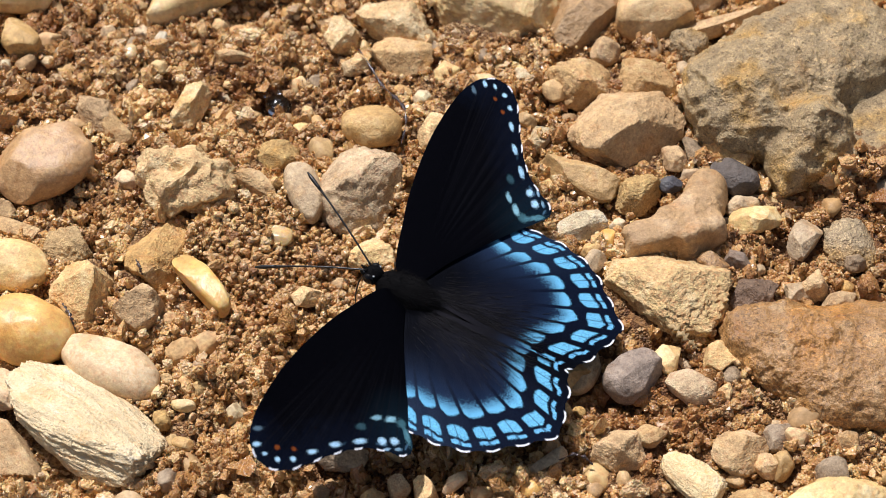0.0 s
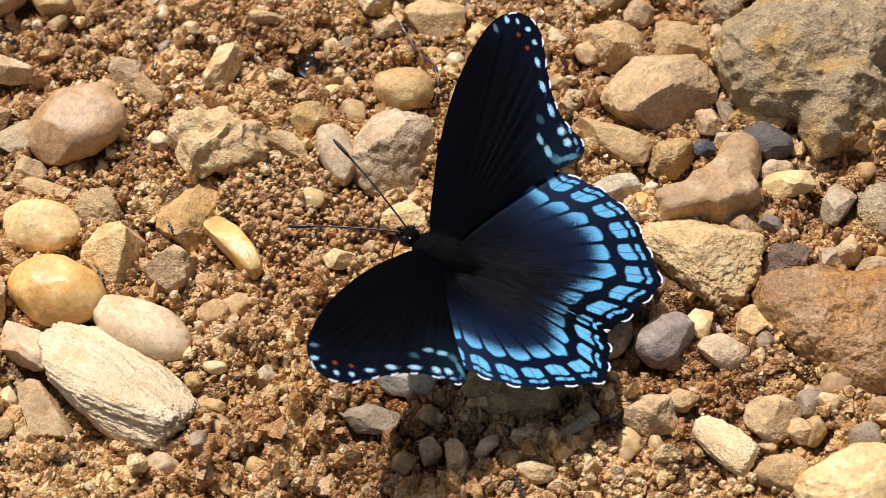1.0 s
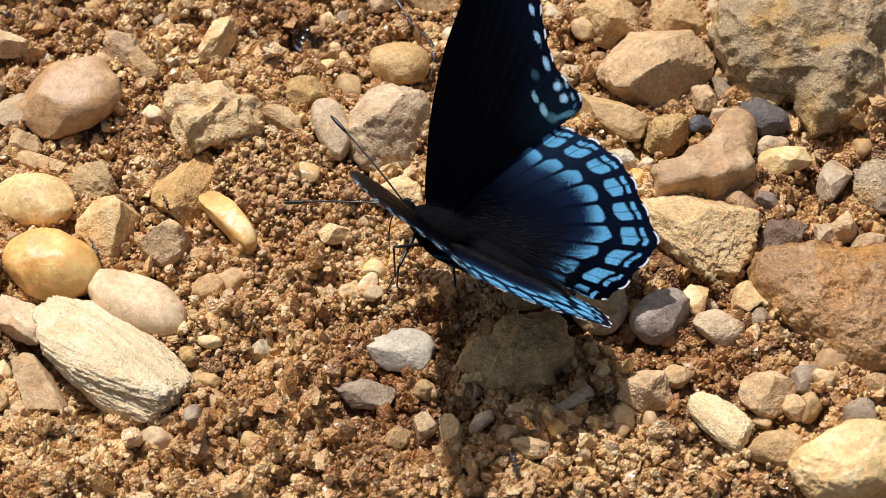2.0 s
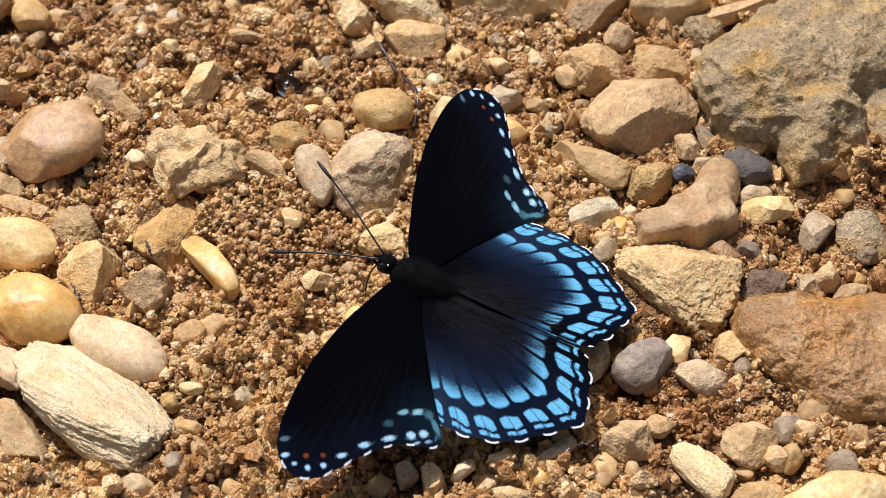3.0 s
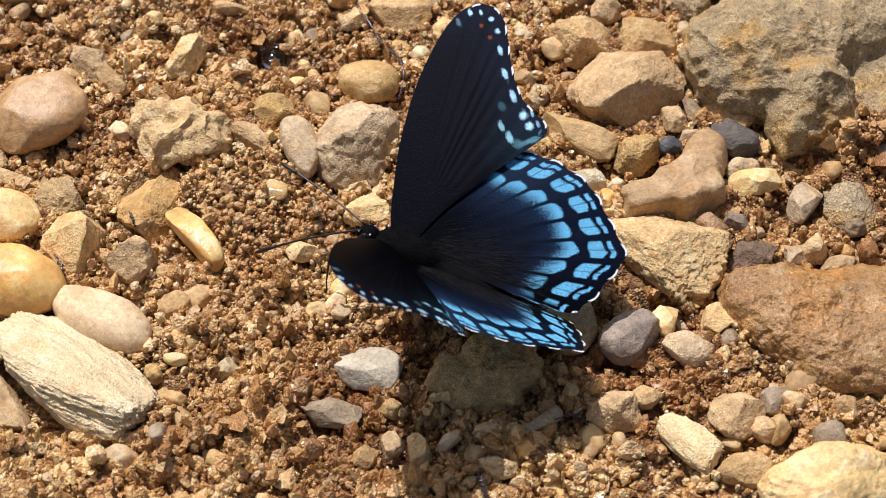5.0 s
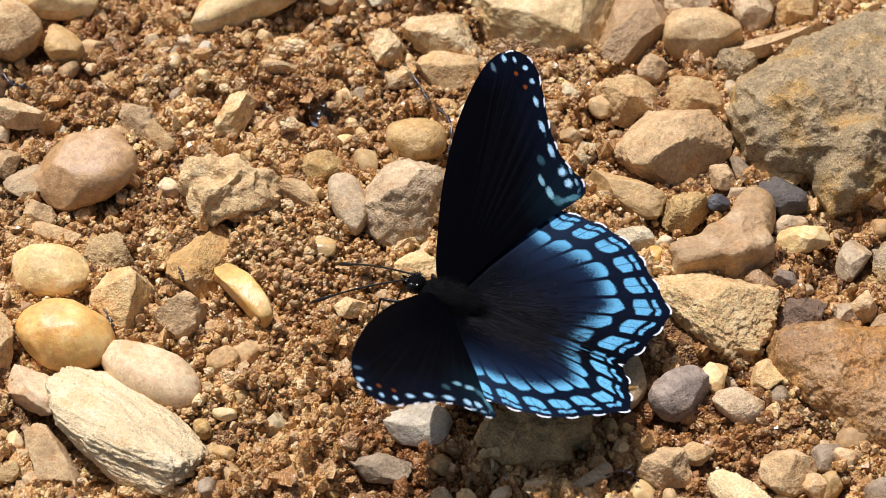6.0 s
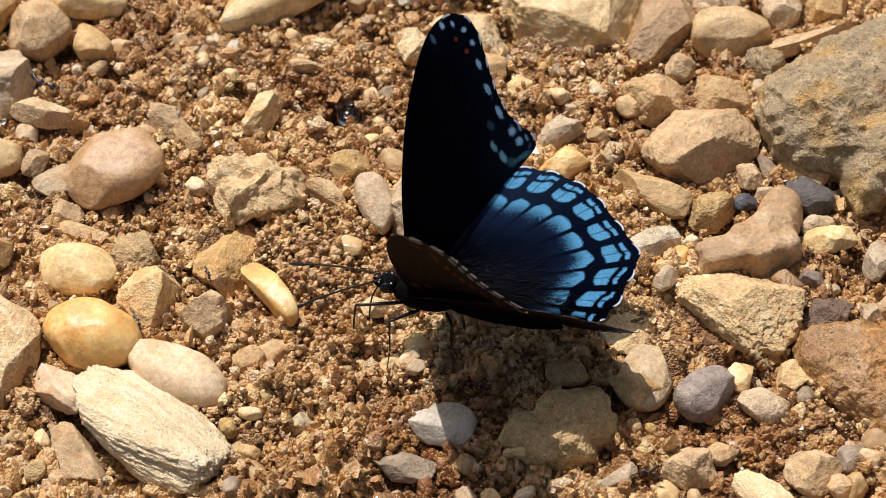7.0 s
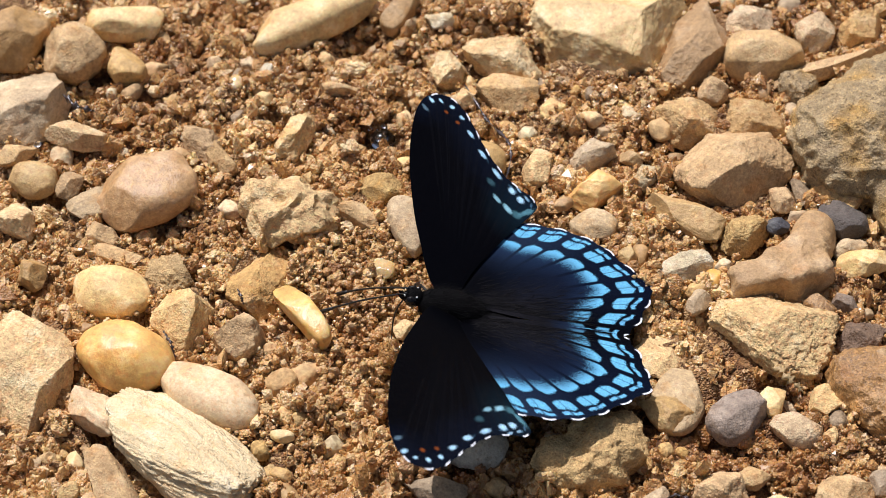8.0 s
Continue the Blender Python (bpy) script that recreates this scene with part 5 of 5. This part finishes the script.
def motions():
    walk(fly, [
        (0, pose(-0.00275, -0.01913, 0.00935, 2.3, -11.4, 151.7)),
        (0.6, pose(-0.00236, -0.01884, 0.00952, 2.9, -12.1, 151.8)),
        (0.8, pose(-0.00190, -0.01881, 0.00957, 3.7, -11.4, 152.6)),
        (1, pose(-0.00190, -0.01891, 0.00946, 4.1, -9.7, 153.1)),
        (1.2, pose(-0.00212, -0.01815, 0.00966, 4.6, -6.4, 152.4)),
        (2.3, pose(-0.00163, -0.01842, 0.00977, 4.9, -8.1, 154.6)),
        (2.5, pose(-0.00179, -0.01830, 0.00964, 5.4, -11.7, 155.7)),
        (2.7, pose(-0.00220, -0.01904, 0.00941, 5.5, -13.4, 155.8)),
        (3, pose(-0.00202, -0.01962, 0.00934, 5.6, -12.5, 157.0)),
        (3.5, pose(-0.00209, -0.01996, 0.00929, 6.3, -12.1, 157.5)),
        (4, pose(-0.00255, -0.02012, 0.00930, 6.8, -11.3, 157.5)),
        (4.2, pose(-0.00261, -0.02002, 0.00928, 7.5, -11.2, 157.2)),
        (5.3, pose(-0.00222, -0.01910, 0.00936, 10.8, -7.2, 158.4)),
        (5.5, pose(-0.00193, -0.01885, 0.00927, 10.9, -6.9, 157.1)),
        (5.8, pose(-0.00228, -0.01757, 0.00932, 8.8, -8.1, 157.3)),
        (6, pose(-0.00299, -0.01765, 0.00895, 7.7, -10.9, 158.7)),
        (6.2, pose(-0.00402, -0.01793, 0.00843, 7.4, -11.6, 161.6)),
        (6.5, pose(-0.00798, -0.01675, 0.00821, 6.5, -10.0, 168.4)),
        (6.7, pose(-0.01056, -0.01563, 0.00819, 5.8, -10.9, 171.3)),
        (6.9, pose(-0.01169, -0.01489, 0.00794, 5.8, -10.9, 174.3)),
        (7.1, pose(-0.01201, -0.01383, 0.00789, 6.2, -10.2, 175.4)),
        (7.3, pose(-0.01193, -0.01225, 0.00839, 6.3, -12.5, 172.1)),
        (7.5, pose(-0.01280, -0.01240, 0.00837, 7.1, -13.7, 171.3)),
        (7.7, pose(-0.01326, -0.01241, 0.00839, 7.4, -13.7, 172.1)),
        (8, pose(-0.01338, -0.01300, 0.00817, 7.7, -14.5, 175.2)),
    ])
    walk(lf, [
        (0, hinge(1, 9.4, -17.6, -2.1)),
        (0.6, hinge(1, 2.8, -13.0, -1.3)),
        (0.8, hinge(1, 5.8, -11.5, -0.4)),
        (1, hinge(1, 22.0, -12.5, -2.3)),
        (1.2, hinge(1, 57.4, -13.7, -7.6)),
        (2.3, hinge(1, 45.5, -18.8, 1.3)),
        (2.5, hinge(1, 37.7, -20.9, -1.8)),
        (2.7, hinge(1, 22.6, -15.4, -1.6)),
        (3, hinge(1, 1.5, -12.4, -1.2)),
        (3.5, hinge(1, 0.2, -12.4, -1.0)),
        (4, hinge(1, 1.8, -12.8, -2.6)),
        (4.2, hinge(1, 0.9, -12.4, -3.7)),
        (5.3, hinge(1, 50.5, -16.6, -5.9)),
        (5.5, hinge(1, 54.3, -18.1, -5.0)),
        (5.8, hinge(1, 44.5, -20.0, -4.9)),
        (6, hinge(1, 24.7, -16.1, -2.4)),
        (6.2, hinge(1, 7.5, -14.3, -0.7)),
        (6.5, hinge(1, 13.4, -10.9, -1.3)),
        (6.7, hinge(1, 28.3, -12.7, 0.3)),
        (6.9, hinge(1, 54.4, -13.9, -1.1)),
        (7.1, hinge(1, 54.6, -15.6, -0.5)),
        (7.3, hinge(1, 37.5, -16.1, 0.9)),
        (7.5, hinge(1, 21.3, -17.1, 1.2)),
        (7.7, hinge(1, 8.2, -15.3, 0.7)),
        (8, hinge(1, 11.5, -11.5, -0.1)),
    ])
    walk(rf, [
        (0, hinge(-1, 8.1, -9.0, 3.7)),
        (0.6, hinge(-1, 0.2, -8.4, 5.2)),
        (0.8, hinge(-1, 4.0, -9.0, 5.0)),
        (1, hinge(-1, 20.1, -7.5, 6.5)),
        (1.2, hinge(-1, 51.6, -7.6, 1.2)),
        (2.3, hinge(-1, 45.5, -9.3, 3.9)),
        (2.5, hinge(-1, 32.8, -10.3, 3.4)),
        (2.7, hinge(-1, 21.1, -11.4, 3.6)),
        (3, hinge(-1, 0.8, -8.4, 3.5)),
        (3.5, hinge(-1, 0.1, -9.3, 2.6)),
        (4, hinge(-1, 1.6, -7.0, 3.0)),
        (4.2, hinge(-1, -0.9, -3.7, 3.2)),
        (5.3, hinge(-1, 39.6, 12.7, 2.3)),
        (5.5, hinge(-1, 38.8, 8.9, 3.9)),
        (5.8, hinge(-1, 40.0, 0.1, 2.5)),
        (6, hinge(-1, 27.2, -9.7, 4.6)),
        (6.2, hinge(-1, 4.9, -11.1, 3.3)),
        (6.5, hinge(-1, 12.4, -10.5, 5.1)),
        (6.7, hinge(-1, 33.0, -16.0, 4.6)),
        (6.9, hinge(-1, 59.7, -22.6, 0.8)),
        (7.1, hinge(-1, 54.9, -22.3, -0.4)),
        (7.3, hinge(-1, 44.3, -21.3, 1.3)),
        (7.5, hinge(-1, 19.2, -18.5, 4.4)),
        (7.7, hinge(-1, 7.2, -13.0, 5.3)),
        (8, hinge(-1, 10.1, -10.9, 4.2)),
    ])
    walk(lh, [
        (0, hinge(1, -3.3, 5.9)),
        (0.6, hinge(1, -4.7, 4.4)),
        (0.8, hinge(1, -0.9, 3.8)),
        (1, hinge(1, 12.9, 3.3)),
        (1.2, hinge(1, 46.2, 0.9)),
        (2.3, hinge(1, 35.8, -0.2)),
        (2.5, hinge(1, 25.2, -0.2)),
        (2.7, hinge(1, 12.2, 0.8)),
        (3, hinge(1, -8.1, 3.2)),
        (3.5, hinge(1, -8.7, 4.4)),
        (4, hinge(1, -9.7, 5.5)),
        (4.2, hinge(1, -12.3, 4.7)),
        (5.3, hinge(1, 42.9, -0.1)),
        (5.5, hinge(1, 47.0, 0.2)),
        (5.8, hinge(1, 33.2, 0.4)),
        (6, hinge(1, 13.9, 4.3)),
        (6.2, hinge(1, -2.0, 6.2)),
        (6.5, hinge(1, 4.9, 5.5)),
        (6.7, hinge(1, 20.2, 3.0)),
        (6.9, hinge(1, 48.7, 0.5)),
        (7.1, hinge(1, 48.5, -0.3)),
        (7.3, hinge(1, 28.9, -0.8)),
        (7.5, hinge(1, 11.4, 2.2)),
        (7.7, hinge(1, -1.5, 4.4)),
        (8, hinge(1, 3.4, 5.1)),
    ])
    walk(rh, [
        (0, hinge(-1, 1.4, 3.5)),
        (0.6, hinge(-1, -2.9, 2.0)),
        (0.8, hinge(-1, -0.2, 1.6)),
        (1, hinge(-1, 15.7, 1.1)),
        (1.2, hinge(-1, 46.7, 0.1)),
        (2.3, hinge(-1, 39.4, 2.4)),
        (2.5, hinge(-1, 25.9, 3.2)),
        (2.7, hinge(-1, 14.1, 3.2)),
        (3, hinge(-1, -4.6, 4.4)),
        (3.5, hinge(-1, -5.3, 4.1)),
        (4, hinge(-1, -4.3, 3.9)),
        (4.2, hinge(-1, -5.0, 4.0)),
        (5.3, hinge(-1, 42.0, 4.9)),
        (5.5, hinge(-1, 40.0, 3.6)),
        (5.8, hinge(-1, 36.9, 4.5)),
        (6, hinge(-1, 20.4, 3.6)),
        (6.2, hinge(-1, -1.9, 2.7)),
        (6.5, hinge(-1, 6.1, 3.0)),
        (6.7, hinge(-1, 24.4, 1.8)),
        (6.9, hinge(-1, 46.4, 3.5)),
        (7.1, hinge(-1, 40.6, 4.6)),
        (7.3, hinge(-1, 31.5, 4.0)),
        (7.5, hinge(-1, 9.4, 3.6)),
        (7.7, hinge(-1, -0.4, 4.0)),
        (8, hinge(-1, 2.9, 4.2)),
    ])
    # the antennae sway and dip to the sand
    walk(la, [(t, feeler(1, turn, lift)) for t, turn, lift in (
        (0, 15, -23.5), (1, 15.1, -18.2), (1.2, 16, -18.2), (2.3, 15.1, -18), (2.5, 14.6, -23.3), (2.7, 11.4, -25.5), (3, 6.4, -24.9),
        (4, 4, -38), (5.3, 11.4, -30), (5.5, 11.1, -21.2), (5.8, 24, -24), (6, 5, -42), (6.2, 7.7, -29.6), (6.5, -2.7, -33),
        (6.7, -5, -44), (6.9, -12, -44), (7.1, -0.1, -39.1), (7.3, 15.7, -27), (7.5, -15, -42), (7.7, -25, -44), (7.8, 30, -12), (8, -20, -44),
    )])
    walk(ra, [(t, feeler(-1, turn, lift)) for t, turn, lift in (
        (0, -27.5, 6.2), (1, -22.4, 8.5), (1.2, -22.8, 5.1), (2.3, -26.1, 6.2), (2.5, -27.6, 3.8), (2.7, -30, 2.7), (3, -29.7, 8),
        (4, -34, -5), (5.3, -21.6, -3.4), (5.5, -27.3, 4.7), (5.8, -27.4, 0.2), (6, -28, -38), (6.2, -33.4, 5.9), (6.5, -32.4, 7.1),
        (6.7, -25, -42), (6.9, -24.8, -44), (7.1, -35.5, -6.4), (7.3, -39, 5.2), (7.5, -38, -40), (7.7, -41, -44), (7.8, -8, 28), (8, -40, -44),
    )])
    # the front leg is tucked under the wing until the butterfly steps
    root = Matrix.Translation((0.0045, 0.0012, -0.0018))
    walk(foreleg, [(t, root @ pose(0, 0, 0, 0, 0, w) @ root.inverted()) for t, w in ((0, 85), (4.2, 85), (5.3, 0), (7.2, 0), (7.6, 80), (8, 80))])


motions()
